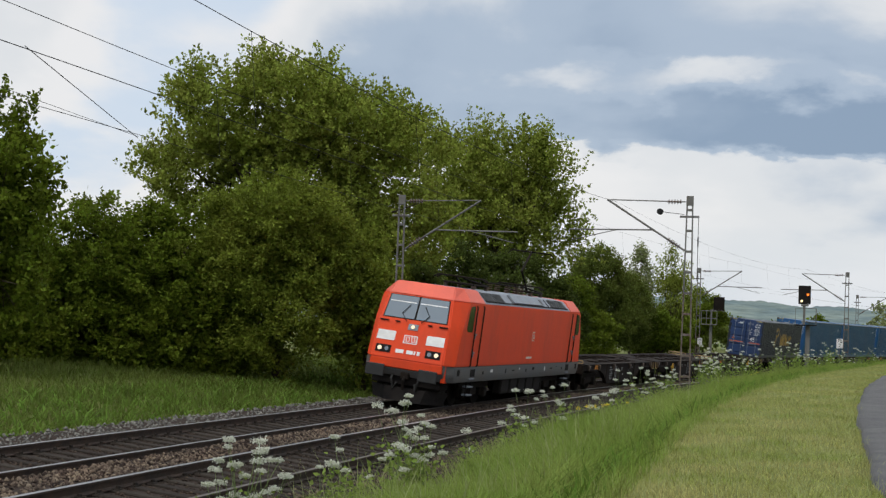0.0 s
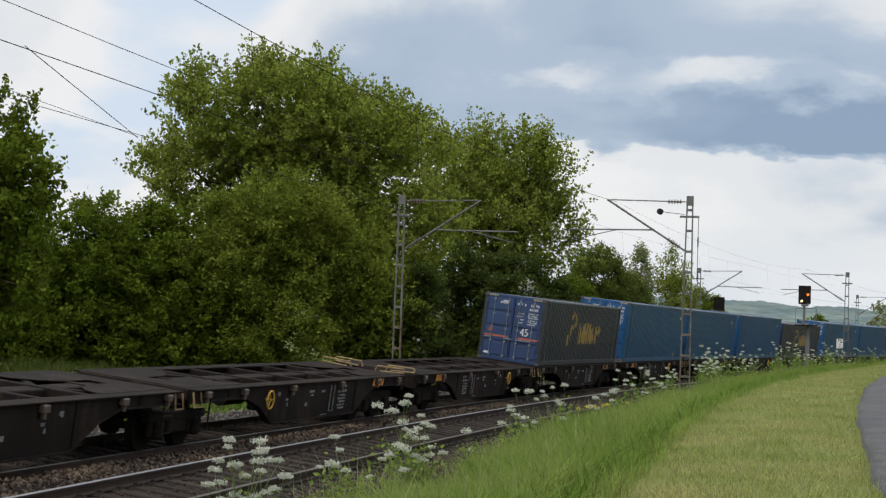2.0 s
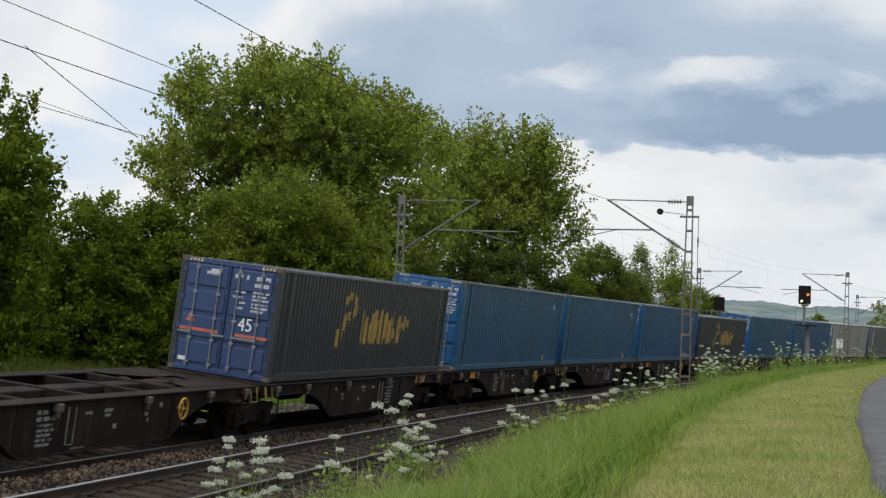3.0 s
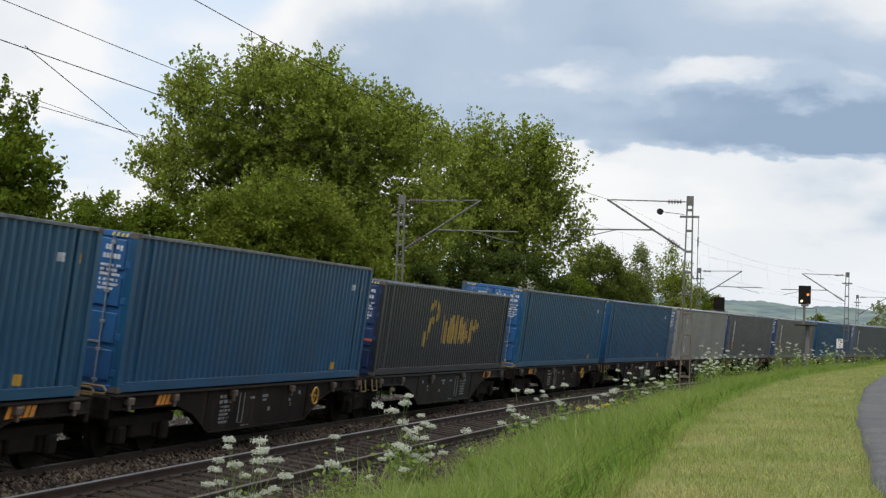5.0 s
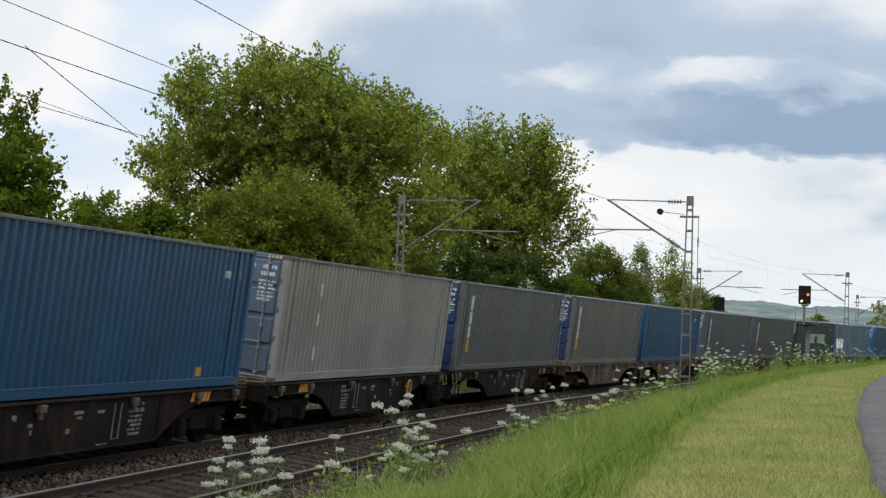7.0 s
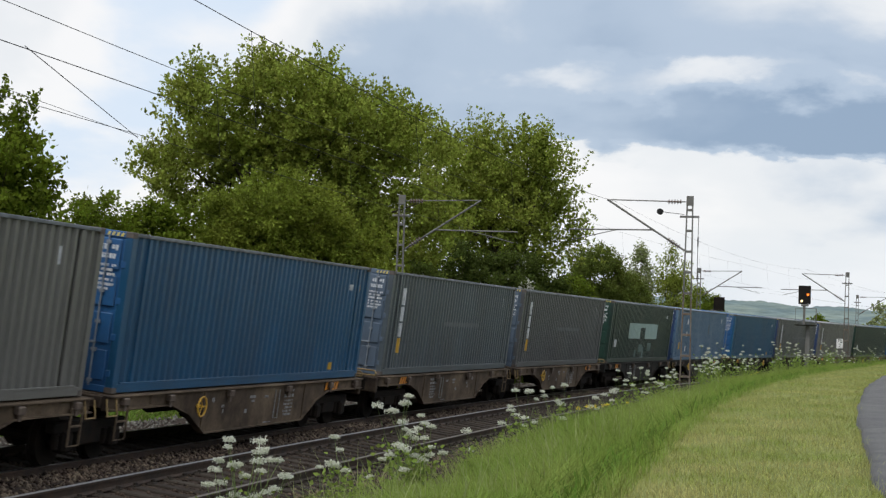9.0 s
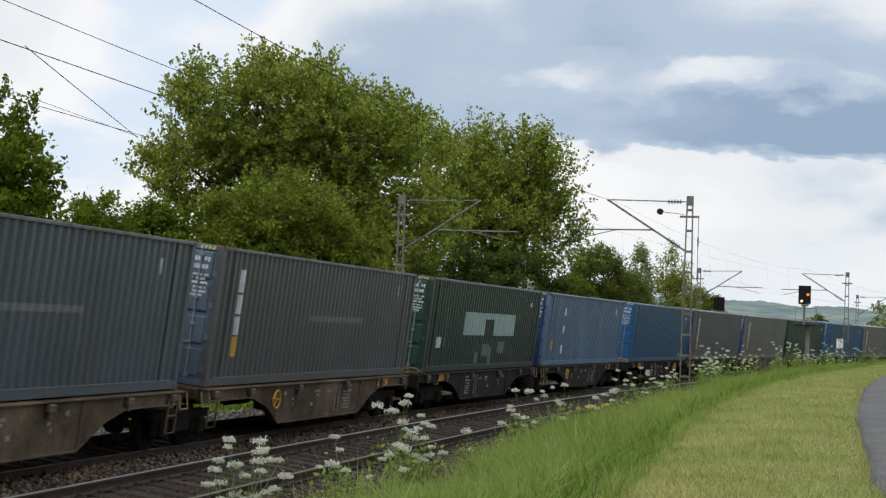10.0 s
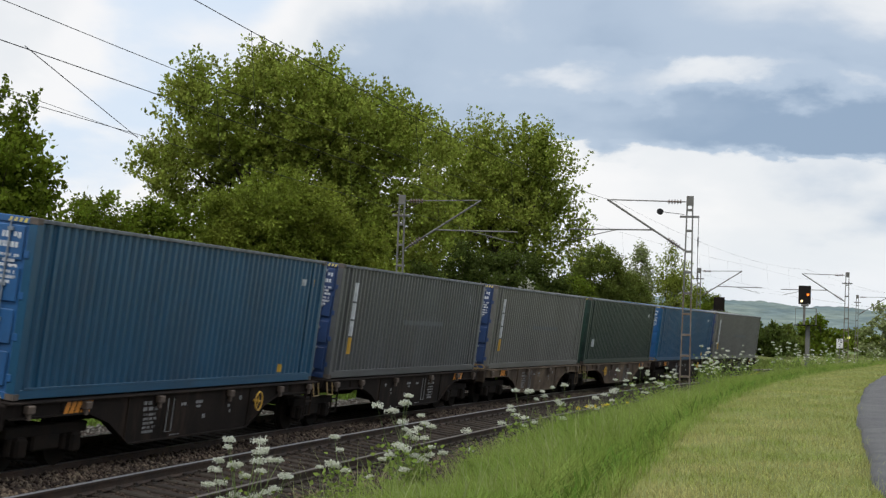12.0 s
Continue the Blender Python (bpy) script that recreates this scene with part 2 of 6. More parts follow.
def box(bm, a, b, bevel=0.0, m=None, mi=0):
    """A box from corner a to corner b, with bevelled edges."""
    lo, hi = [min(x, y) for x, y in zip(a, b)], [max(x, y) for x, y in zip(a, b)]
    made = bmesh.ops.create_cube(bm, size=1.0)["verts"]
    t = Matrix.Translation([(x + y) / 2 for x, y in zip(lo, hi)]) @ Matrix.Diagonal([y - x for x, y in zip(lo, hi)] + [1])
    if m is not None:
        t = m @ t
    bmesh.ops.transform(bm, matrix=t, verts=made)
    faces = {f for v in made for f in v.link_faces}
    for f in faces:
        f.material_index = mi
    if bevel > 0:
        edges = {e for v in made for e in v.link_edges}
        bmesh.ops.bevel(bm, geom=list(edges), offset=bevel, segments=1, affect="EDGES")
    return made


def rod(bm, a, b, r, sides=8, r2=None, mi=0):
    """A round rod between two points, tapering to r2."""
    a, b = Vector(a), Vector(b)
    made = bmesh.ops.create_cone(bm, cap_ends=True, segments=sides, radius1=r, radius2=r if r2 is None else r2, depth=(b - a).length)["verts"]
    m = Matrix.Translation((a + b) / 2) @ (b - a).to_track_quat("Z", "Y").to_matrix().to_4x4()
    bmesh.ops.transform(bm, matrix=m, verts=made)
    for f in {f for v in made for f in v.link_faces}:
        f.material_index = mi
    return made


def tube(bm, points, r, sides=6):
    """One bent round bar through the points."""
    pts = [Vector(p) for p in points]
    rows = []
    for i, p in enumerate(pts):
        way = (pts[min(i + 1, len(pts) - 1)] - pts[max(i - 1, 0)]).normalized()
        side = way.orthogonal().normalized()
        if rows:
            last = rows[-1][0].co - pts[i - 1]
            side = last - way * last.dot(way)
            side = side.normalized() if side.length > 1e-6 else way.orthogonal().normalized()
        up = way.cross(side)
        rows.append([bm.verts.new(p + (side * math.cos(k * 2 * math.pi / sides) + up * math.sin(k * 2 * math.pi / sides)) * r) for k in range(sides)])
    for u, v in zip(rows, rows[1:]):
        for k in range(sides):
            bm.faces.new((u[k], u[(k + 1) % sides], v[(k + 1) % sides], v[k]))
    bm.faces.new(rows[0][::-1])
    bm.faces.new(rows[-1])


def quick_mesh(name, verts, faces, material, parent=None, label=""):
    """Many small pieces as one mesh, from arrays."""
    me = bpy.data.meshes.new(name)
    verts, faces = np.asarray(verts, dtype=np.float32), np.asarray(faces, dtype=np.int32)
    n = faces.shape[1]
    me.vertices.add(len(verts))
    me.vertices.foreach_set("co", verts.ravel())
    me.loops.add(faces.size)
    me.loops.foreach_set("vertex_index", faces.ravel())
    me.polygons.add(len(faces))
    me.polygons.foreach_set("loop_start", np.arange(0, faces.size, n, dtype=np.int32))
    me.update(calc_edges=True)
    me.materials.append(material)
    ob = new(name, me)
    if parent is not None:
        ob.parent = parent
    if label:
        ob["label"] = label
    return ob


# ---- the line of the railway: s metres along the curve, d metres from the far track's middle ----
P0, PHI, BEND, GRADE = (-0.054, 52.58), 0.30004, 0.0017370, -0.005255
CANT, CANT_NEAR, SPACING, NEAR_DROP = 0.1046, 0.1150, 3.794, -0.0575
R = 1 / BEND
CENTRE = (P0[0] + R * math.cos(PHI), P0[1] - R * math.sin(PHI))


def heading(s):
    return PHI + BEND * s


def at(s, d=0.0, z=0.0):
    h = heading(s)
    return Vector((CENTRE[0] - (R - d) * math.cos(h), CENTRE[1] + (R - d) * math.sin(h), z + GRADE * max(-150, min(s, 250))))


def on_line(s, d=0.0, z=0.0, turn=0.0):
    """A pose on the line: x across towards the inside of the bend, y along, z up."""
    return Matrix.Translation(at(s, d, z)) @ Matrix.Rotation(-heading(s) + turn, 4, "Z")


def s_d(x, y):
    """The arrays s, d of places x, y."""
    rx, ry = CENTRE[0] - x, y - CENTRE[1]
    return (np.arctan2(ry, rx) - PHI) / BEND, R - np.hypot(rx, ry)


def canted(s, w, z, near=False):
    """A place on a track: w across from its middle, z over its rails."""
    c = CANT_NEAR if near else CANT
    w_ = w - 0.75
    return at(s, (SPACING if near else 0) + 0.75 + w_ * math.cos(c) + z * math.sin(c), -w_ * math.sin(c) + z * math.cos(c) + (NEAR_DROP if near else 0))


GROUND_D = [-400, -60, -22, -14, -8, -5, -3.4, -2.3, 0, 3.8, 5.7, 6.8, 7.6, 8.4, 10.0, 11.6, 13, 17, 40, 500]
GROUND_Z = [0.9, 0.9, 0.75, 0.55, 0.10, -0.35, -0.65, -0.7, -0.8, -0.9, -0.8, -0.55, -0.2, 0.25, 0.95, 1.25, 1.30, 1.30, 0.9, 0.0]


def ground_z(x, y):
    s, d = s_d(np.asarray(x, float), np.asarray(y, float))
    z = np.interp(d, GROUND_D, GROUND_Z) + GRADE * np.clip(s, -150, 250)
    z = z + 0.05 * np.sin(x * 0.7 + 1.3 * np.sin(y * 0.31)) * np.cos(y * 0.53)
    far = np.clip((np.hypot(x, y) - 250) / 300, 0, 1)
    return z * (1 - far) + far * (-1.5)


# ---- ground ----
def axis(lo, hi, a, b, fine):
    """Grid lines: fine between a and b, ever wider out to lo and hi."""
    mid = list(np.arange(a, b + 1e-6, fine))
    left, right, step = [], [], fine
    x = a
    while x > lo:
        step *= 1.25
        x -= step
        left.append(max(x, lo))
    x, step = b, fine
    while x < hi:
        step *= 1.25
        x += step
        right.append(min(x, hi))
    return np.array(left[::-1] + mid + right)


def build_ground():
    xs, ys = axis(-3500, 3500, -45, 50, 0.7), axis(-1500, 4500, -8, 150, 0.7)
    gx, gy = np.meshgrid(xs, ys)
    gz = ground_z(gx, gy)
    verts = np.stack([gx, gy, gz], -1).reshape(-1, 3)
    nx, ny = len(xs), len(ys)
    i, j = np.meshgrid(np.arange(nx - 1), np.arange(ny - 1))
    a = (j * nx + i).ravel()
    faces = np.stack([a, a + 1, a + 1 + nx, a + nx], -1)
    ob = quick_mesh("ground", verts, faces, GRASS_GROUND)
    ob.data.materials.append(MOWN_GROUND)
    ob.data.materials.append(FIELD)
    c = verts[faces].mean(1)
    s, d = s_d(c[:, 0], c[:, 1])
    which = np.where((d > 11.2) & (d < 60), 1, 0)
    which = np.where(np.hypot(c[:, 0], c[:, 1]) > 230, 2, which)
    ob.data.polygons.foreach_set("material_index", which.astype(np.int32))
    return tagged(ob, "rough green grass ground beside a railway line", "ground", kind="structure")


def ribbon(name, profile, s0, s1, step, material, closed=False, smooth=False, parent=None):
    """A strip along the line, with the section profile(s): a list of places."""
    bm = bmesh.new()
    rows = []
    s = s0
    while s <= s1 + 1e-6:
        rows.append([bm.verts.new(p) for p in profile(s)])
        s += step
    for a, b in zip(rows, rows[1:]):
        n = len(a)
        for k in range(n if closed else n - 1):
            bm.faces.new((a[k], a[(k + 1) % n], b[(k + 1) % n], b[k]))
    if closed:
        bm.faces.new(rows[0][::-1])
        bm.faces.new(rows[-1])
    bmesh.ops.recalc_face_normals(bm, faces=bm.faces)
    return part(name, bm, material, parent, smooth=smooth)


FIELD = mat("distant_field", (0.10, 0.15, 0.05), 0.95, other=(0.17, 0.18, 0.07), scale=0.012, grain=0.2, spread=0.15)
S0, S1 = -62, 190


def build_track():
    def bed(s):
        far = [canted(s, w, -0.2) for w in (-2.15, -1.5, 0, 0.82)] + [canted(s, 0.9, -0.11)]
        far += [canted(s, w, -0.11) for w in (1.52, 2.4)]
        near = [canted(s, w, -0.2, True) for w in (-1.1, 0, 1.5, 2.0)]
        return [at(s, -3.3, -0.75)] + far + near + [at(s, 6.6, -0.52), at(s, 7.6, -0.10), at(s, 8.35 + 0.12 * math.sin(s * 1.3), 0.22)]
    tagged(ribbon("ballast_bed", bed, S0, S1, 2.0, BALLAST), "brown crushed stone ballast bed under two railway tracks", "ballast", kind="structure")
    half = [(0.036, 0.0), (0.037, -0.035), (0.010, -0.05), (0.010, -0.135), (0.07, -0.155), (0.07, -0.172)]
    section = half + [(-w, z) for w, z in half[::-1]]
    for near in (False, True):
        for side in (-1, 1):
            rail = ribbon("rail", lambda s: [canted(s, side * 0.752 + w, z, near) for w, z in section], S0, S1, 1.5, RAIL_SIDE, closed=True)
            me = rail.data
            # the nearest rail gets the copy darkened in place of a bright sky glint
            me.materials.append(RAIL_HEAD_NO_GLINT if near and side > 0 else RAIL_HEAD)
            k = len(section)
            for f in me.polygons:
                if len(f.vertices) == 4 and f.index % k == k - 1:
                    f.material_index = 1
            tagged(rail, "rusty steel rail with a polished running surface", "rail", "rails", kind="structure")
    # sleepers, all on one mesh
    bm = bmesh.new()
    box(bm, (-1.3, -0.13, -0.42), (1.3, 0.13, -0.165), 0.02)
    for side in (-1, 1):
        box(bm, (side * 0.752 - 0.16, -0.08, -0.17), (side * 0.752 + 0.16, 0.08, -0.152), 0.0)
        for k in (-1, 1):
            box(bm, (side * 0.752 + k * 0.11 - 0.02, -0.04, -0.16), (side * 0.752 + k * 0.11 + 0.02, 0.04, -0.11), 0.0)
    for near in (False, True):
        track = tagged(new("sleepered_track"), "row of dark weathered railway sleepers in ballast", "track", kind="structure")
        track.matrix_world = Matrix.Identity(4)
        s = -44.0
        first = None
        while s < 40:
            if first is None and not near:
                ob = part("sleeper", bm, SLEEPER, track)
                build_track.mesh = ob.data
                first = ob
            else:
                ob = new("sleeper", build_track.mesh)
                ob.parent = track
                first = ob
            o, x = canted(s, 0, 0, near), canted(s, 1, 0, near) - canted(s, 0, 0, near)
            x.normalize()
            y = (at(s + 1) - at(s - 1)).normalized()
            zv = x.cross(y).normalized()
            ob.matrix_local = Matrix((x, y, zv)).transposed().to_4x4()
            ob.matrix_local.translation = o
            m = Matrix((x, y, zv)).transposed().to_4x4()
            m.translation = o + zv * random.uniform(-0.01, 0.01)
            ob.matrix_local = m @ Matrix.Rotation(random.uniform(-0.01, 0.01), 4, "Z")
            s += 0.63


def build_stones():
    """Loose crushed stones on the bed."""
    rng = np.random.default_rng(5)
    base = np.array([(1, 0, 0), (-1, 0, 0), (0, 1, 0), (0, -1, 0), (0, 0, 1), (0, 0, -1)], float)
    tri = np.array([(0, 2, 4), (2, 1, 4), (1, 3, 4), (3, 0, 4), (2, 0, 5), (1, 2, 5), (3, 1, 5), (0, 3, 5)])

    def scatter(name, n, lo, hi, material, near, size, label, s_hi=45, bank=False, z=-0.195):
        s = -42 + (s_hi + 42) * rng.random(n) ** 1.25
        w = lo + (hi - lo) * rng.random(n)
        c = np.array([at(a, 3.794 + b, np.interp(3.794 + b, (6.6, 7.6, 8.35), (-0.52, -0.10, 0.22))) if bank else canted(a, b, z, near) for a, b in zip(s, w)])
        r = size * (0.6 + 0.8 * rng.random((n, 1, 1)))
        v = base[None] * r * (0.6 + 0.7 * rng.random((n, 6, 1))) + rng.normal(0, 0.008, (n, 6, 3))
        th = rng.random(n) * 6.28
        cs, sn = np.cos(th)[:, None], np.sin(th)[:, None]
        v = np.stack([v[:, :, 0] * cs - v[:, :, 1] * sn, v[:, :, 0] * sn + v[:, :, 1] * cs, v[:, :, 2] * 0.8], -1) + c[:, None, :]
        f = (tri[None] + (np.arange(n) * 6)[:, None, None]).reshape(-1, 3)
        tagged(quick_mesh(name, v.reshape(-1, 3), f, material), label, "ballast", kind="stuff")
    scatter("ballast_stones", 21000, 0.84, 2.62, STONE, False, 0.045, "reddish brown crushed stones between the tracks", 50, z=-0.10)
    scatter("ballast_stones", 7000, -0.68, 0.68, STONE_DARK, False, 0.038, "dark brown crushed stones between the rails", 30)
    scatter("ballast_stones", 5000, -2.3, -0.95, STONE_PALE, False, 0.042, "pale grey crushed stones on the ballast shoulder", 30)
    scatter("ballast_stones", 7000, -0.68, 0.68, STONE_DARK, True, 0.038, "dark brown crushed stones between the rails", 30)
    scatter("ballast_stones", 6000, 2.9, 4.4, STONE, True, 0.04, "brown crushed stones and earth at the foot of the bank", 10, bank=True)
    scatter("ballast_stones", 8000, 0.95, 2.9, STONE, True, 0.042, "reddish brown crushed stones on the ballast shoulder", 30)


def build_path():
    def section(s):
        w = 0.025 * math.sin(s * 1.1) + 0.02 * math.sin(s * 0.37)
        return [at(s, 14.10 + w, 1.22), at(s, 14.14 + w, 1.385), at(s, 14.3 + w, 1.40), at(s, 15.6, 1.43), at(s, 17.0, 1.38)]
    tagged(ribbon("path", section, -75, 110, 0.5, ASPHALT, smooth=True), "narrow grey asphalt path through mown grass", "path", kind="structure")


# ---- overhead line ----
def build_mast(s, d, height, reach, sign, name="catenary_mast", rusty_to=4.2, wide=0.20, label="", wheel=False):
    """A lattice mast of two channels with rungs, and a cantilever that reaches over its track (sign: the way it points)."""
    root = tagged(new(name), label or "grey lattice steel catenary mast with a cantilever arm", "mast", "catenary masts")
    root.matrix_world = on_line(s, d, 0)
    foot = -0.75 if sign > 0 else -0.6
    bm = bmesh.new()
    box(bm, (-0.3, -0.3, foot - 0.6), (0.3, 0.3, foot + 0.35), 0.03)
    part("foundation", bm, CONCRETE, root)
    for k in (-1, 1):
        bm = bmesh.new()
        for z0, z1, mi in ((foot + 0.3, rusty_to, 1), (rusty_to, height, 0)):
            w0 = wide - (wide - 0.10) * (z0 - foot) / (height - foot)
            w1 = wide - (wide - 0.10) * (z1 - foot) / (height - foot)
            for t0, t1 in (((-0.05, 0.05)), ):
                vs = [bm.verts.new(p) for p in ((k * w0 - 0.021, t0, z0), (k * w0 + 0.021, t0, z0), (k * w0 + 0.021, t1, z0), (k * w0 - 0.021, t1, z0),
                                                (k * w1 - 0.021, t0, z1), (k * w1 + 0.021, t0, z1), (k * w1 + 0.021, t1, z1), (k * w1 - 0.021, t1, z1))]
                for q in ((0, 1, 5, 4), (1, 2, 6, 5), (2, 3, 7, 6), (3, 0, 4, 7), (4, 5, 6, 7), (3, 2, 1, 0)):
                    bm.faces.new([vs[i] for i in q]).material_index = mi
        part("channel", bm, [GALV, MAST_RUST], root)
    z = foot + 0.9
    while z < height - 0.3:
        w = wide - (wide - 0.10) * (z - foot) / (height - foot)
        bm = bmesh.new()
        box(bm, (-w, -0.035, z - 0.045), (w, 0.035, z + 0.045), 0.01)
        part("rung", bm, MAST_RUST if z < rusty_to else GALV, root)
        z += 0.78
    bm = bmesh.new()
    box(bm, (-0.13, -0.06, height - 0.36), (0.13, 0.06, height), 0.01)
    part("head_plate", bm, GALV, root)
    bm = bmesh.new()
    box(bm, (-0.36, -0.05, height - 0.82), (0.36, 0.05, height - 0.74), 0.01)
    part("crossbar", bm, GALV, root)
    # arm
    zt, zb = height - 0.22, height - 2.05
    tip = Vector((sign * reach, 0, zt + 0.05))
    low = Vector((sign * 0.16, 0, zb))
    bm = bmesh.new()
    rod(bm, (sign * 0.16, 0, zt), tip, 0.022, 6)
    part("tie_rod", bm, GALV, root)
    bm = bmesh.new()
    rod(bm, low, tip + Vector((sign * 0.1, 0, 0.0)), 0.038, 8)
    part("strut", bm, GALV, root)
    for base, way in ((Vector((sign * 0.35, 0, zt)), Vector((sign, 0, 0))), (low + (tip - low) * 0.08, (tip - low).normalized())):
        bm = bmesh.new()
        for i in range(5):
            c = base + way * (0.11 * i)
            rod(bm, c - way * 0.012, c + way * 0.012, 0.085, 10)
        rod(bm, base - way * 0.05, base + way * 0.5, 0.03, 8)
        part("insulator", bm, INSULATOR, root, "ribbed brown insulator")
    mid = low + (tip - low) * 0.40
    bm = bmesh.new()
    rod(bm, mid, mid + Vector((sign * (reach + 0.25), 0, -0.02)), 0.028, 6)
    part("steady_tube", bm, GALV, root)
    bm = bmesh.new()
    end = mid + Vector((sign * (reach + 0.25), 0, -0.02))
    tube(bm, [mid + Vector((sign * reach * 0.45, 0, 0)), mid + Vector((sign * reach * 0.62, 0, -0.12)), mid + Vector((sign * (reach + 0.1), 0, -0.42))], 0.016, 6)
    part("steady_arm", bm, GALV, root)
    if wheel:
        bm = bmesh.new()
        c = Vector((sign * 1.12, 0, height - 0.6))
        rod(bm, c - Vector((0, 0.09, 0)), c + Vector((0, 0.09, 0)), 0.115, 16)
        rod(bm, c, (sign * 0.2, 0, height - 0.7), 0.012, 5)
        part("tension_wheel", bm, WIRE, root, "round black weight on a rod")
        bm = bmesh.new()
        rod(bm, (-sign * 0.34, 0.0, height - 0.8), (-sign * 0.34, 0.0, height - 3.2), 0.012, 5)
        box(bm, (-sign * 0.34 - 0.02, -0.03, height - 1.9), (-sign * 0.34 + 0.02, 0.03, height - 1.55))
        part("guy_wire", bm, WIRE, root)
    return root


def wire(name, points, r, label, sag=0.0):
    bm = bmesh.new()
    pts = []
    for a, b in zip(points, points[1:]):
        for k in range(12):
            t = k / 12
            pts.append(Vector(a).lerp(Vector(b), t) - Vector((0, 0, 4 * sag * t * (1 - t))))
    pts.append(Vector(points[-1]))
    tube(bm, pts, r, 5)
    return tagged(part(name, bm, WIRE), label, "wire", "overhead wires")


def build_overhead():
    for s, wheel in ((8.3, True), (63.1, False), (119, False), (175, False), (-47, False)):
        build_mast(s, 7.1, 7.85 if s < 20 else 7.45, 3.05, -1, wheel=wheel)
    for s in (5.3, 62.5, 119, 175, -47):
        build_mast(s, -3.3, 7.5, 3.0, 1, rusty_to=3.0, wide=0.16)
    for d0, zc, top, sag, supports in ((4.3, 5.43, 7.6, 0.6, (-47, 8.3, 63.1, 119, 175)), (0.45, 5.82, 7.72, 0.28, (-47, 5.3, 62.5, 119, 175))):
        for k, (a, e) in enumerate(zip(supports, supports[1:])):
            thin = 1.0 if k == 0 else 0.5
            wire("contact_wire", [at(a, d0 + 0.15, zc + 0.12), at(e, d0 + 0.15, zc + 0.12)], 0.0058 * thin, "dark copper contact wire over the track")
            wire("messenger_wire", [at(a, d0, top), at(e, d0, top)], 0.007 * thin, "dark steel messenger wire over the track", sag)
            if k > 1:
                continue
            for q in range(1, 6):
                t = q / 6
                hi = at(a, d0, top).lerp(at(e, d0, top), t) - Vector((0, 0, 4 * sag * t * (1 - t)))
                lo = at(a, d0 + 0.15, zc + 0.12).lerp(at(e, d0 + 0.15, zc + 0.12), t)
                bm = bmesh.new()
                rod(bm, lo, hi, 0.004 * thin, 5)
                tagged(part("dropper_wire", bm, WIRE), "thin dropper between messenger and contact wire", "wire", "droppers")
    wire("feeder_wire", [at(-30.5, 0.6, 6.27), at(-23.45, 0.6, 6.05)], 0.0045, "thin wire that runs down to the contact wire")
    wire("stay_wire", [at(-35.5, 4.9, 5.57), at(-24.7, 1.2, 5.87)], 0.006, "thin stay wire between the overhead wires")


# ---- signals and boards ----
def text_mesh(bm, body, size, m, mi=0):
    """Adds flat letters of the built-in font to a bmesh."""
    cu = bpy.data.curves.new("letters", "FONT")
    cu.body, cu.size, cu.align_x, cu.align_y, cu.extrude = body, size, "CENTER", "CENTER", 0.004
    ob = bpy.data.objects.new("letters", cu)
    scene.collection.objects.link(ob)
    me = bpy.data.meshes.new_from_object(ob.evaluated_get(bpy.context.evaluated_depsgraph_get()))
    bpy.data.objects.remove(ob)
    start = len(bm.verts)
    nf = len(bm.faces)
    bm.from_mesh(me)
    bm.verts.ensure_lookup_table()
    bm.faces.ensure_lookup_table()
    bmesh.ops.transform(bm, matrix=m, verts=bm.verts[start:])
    for f in bm.faces[nf:]:
        f.material_index = mi
    bpy.data.meshes.remove(me)


FACING = Matrix.Rotation(math.pi / 2, 4, "X")


def build_board(s, d, z, words, name="kilometre_board", size=1.0):
    root = tagged(new(name), "white board with black figures on a grey post", "sign", "line boards")
    root.matrix_world = on_line(s, d, 0, heading(s) - 0.15)
    g = float(ground_z(*at(s, d)[:2])) - at(s, d).z
    bm = bmesh.new()
    rod(bm, (0, 0.04, g - 0.2), (0, 0.04, z + 0.3), 0.03, 8)
    part("post", bm, GALV, root)
    bm = bmesh.new()
    box(bm, (-0.16 * size, -0.012, z - 0.24 * size), (0.16 * size, 0.012, z + 0.24 * size), 0.006)
    part("plate", bm, WHITE, root)
    for k, word in enumerate(words):
        bm = bmesh.new()
        text_mesh(bm, word, 0.25 * size, Matrix.Translation((0, -0.018, z + (0.11 - 0.22 * k) * size)) @ FACING)
        part("figures", bm, BLACK, root, "black figures")


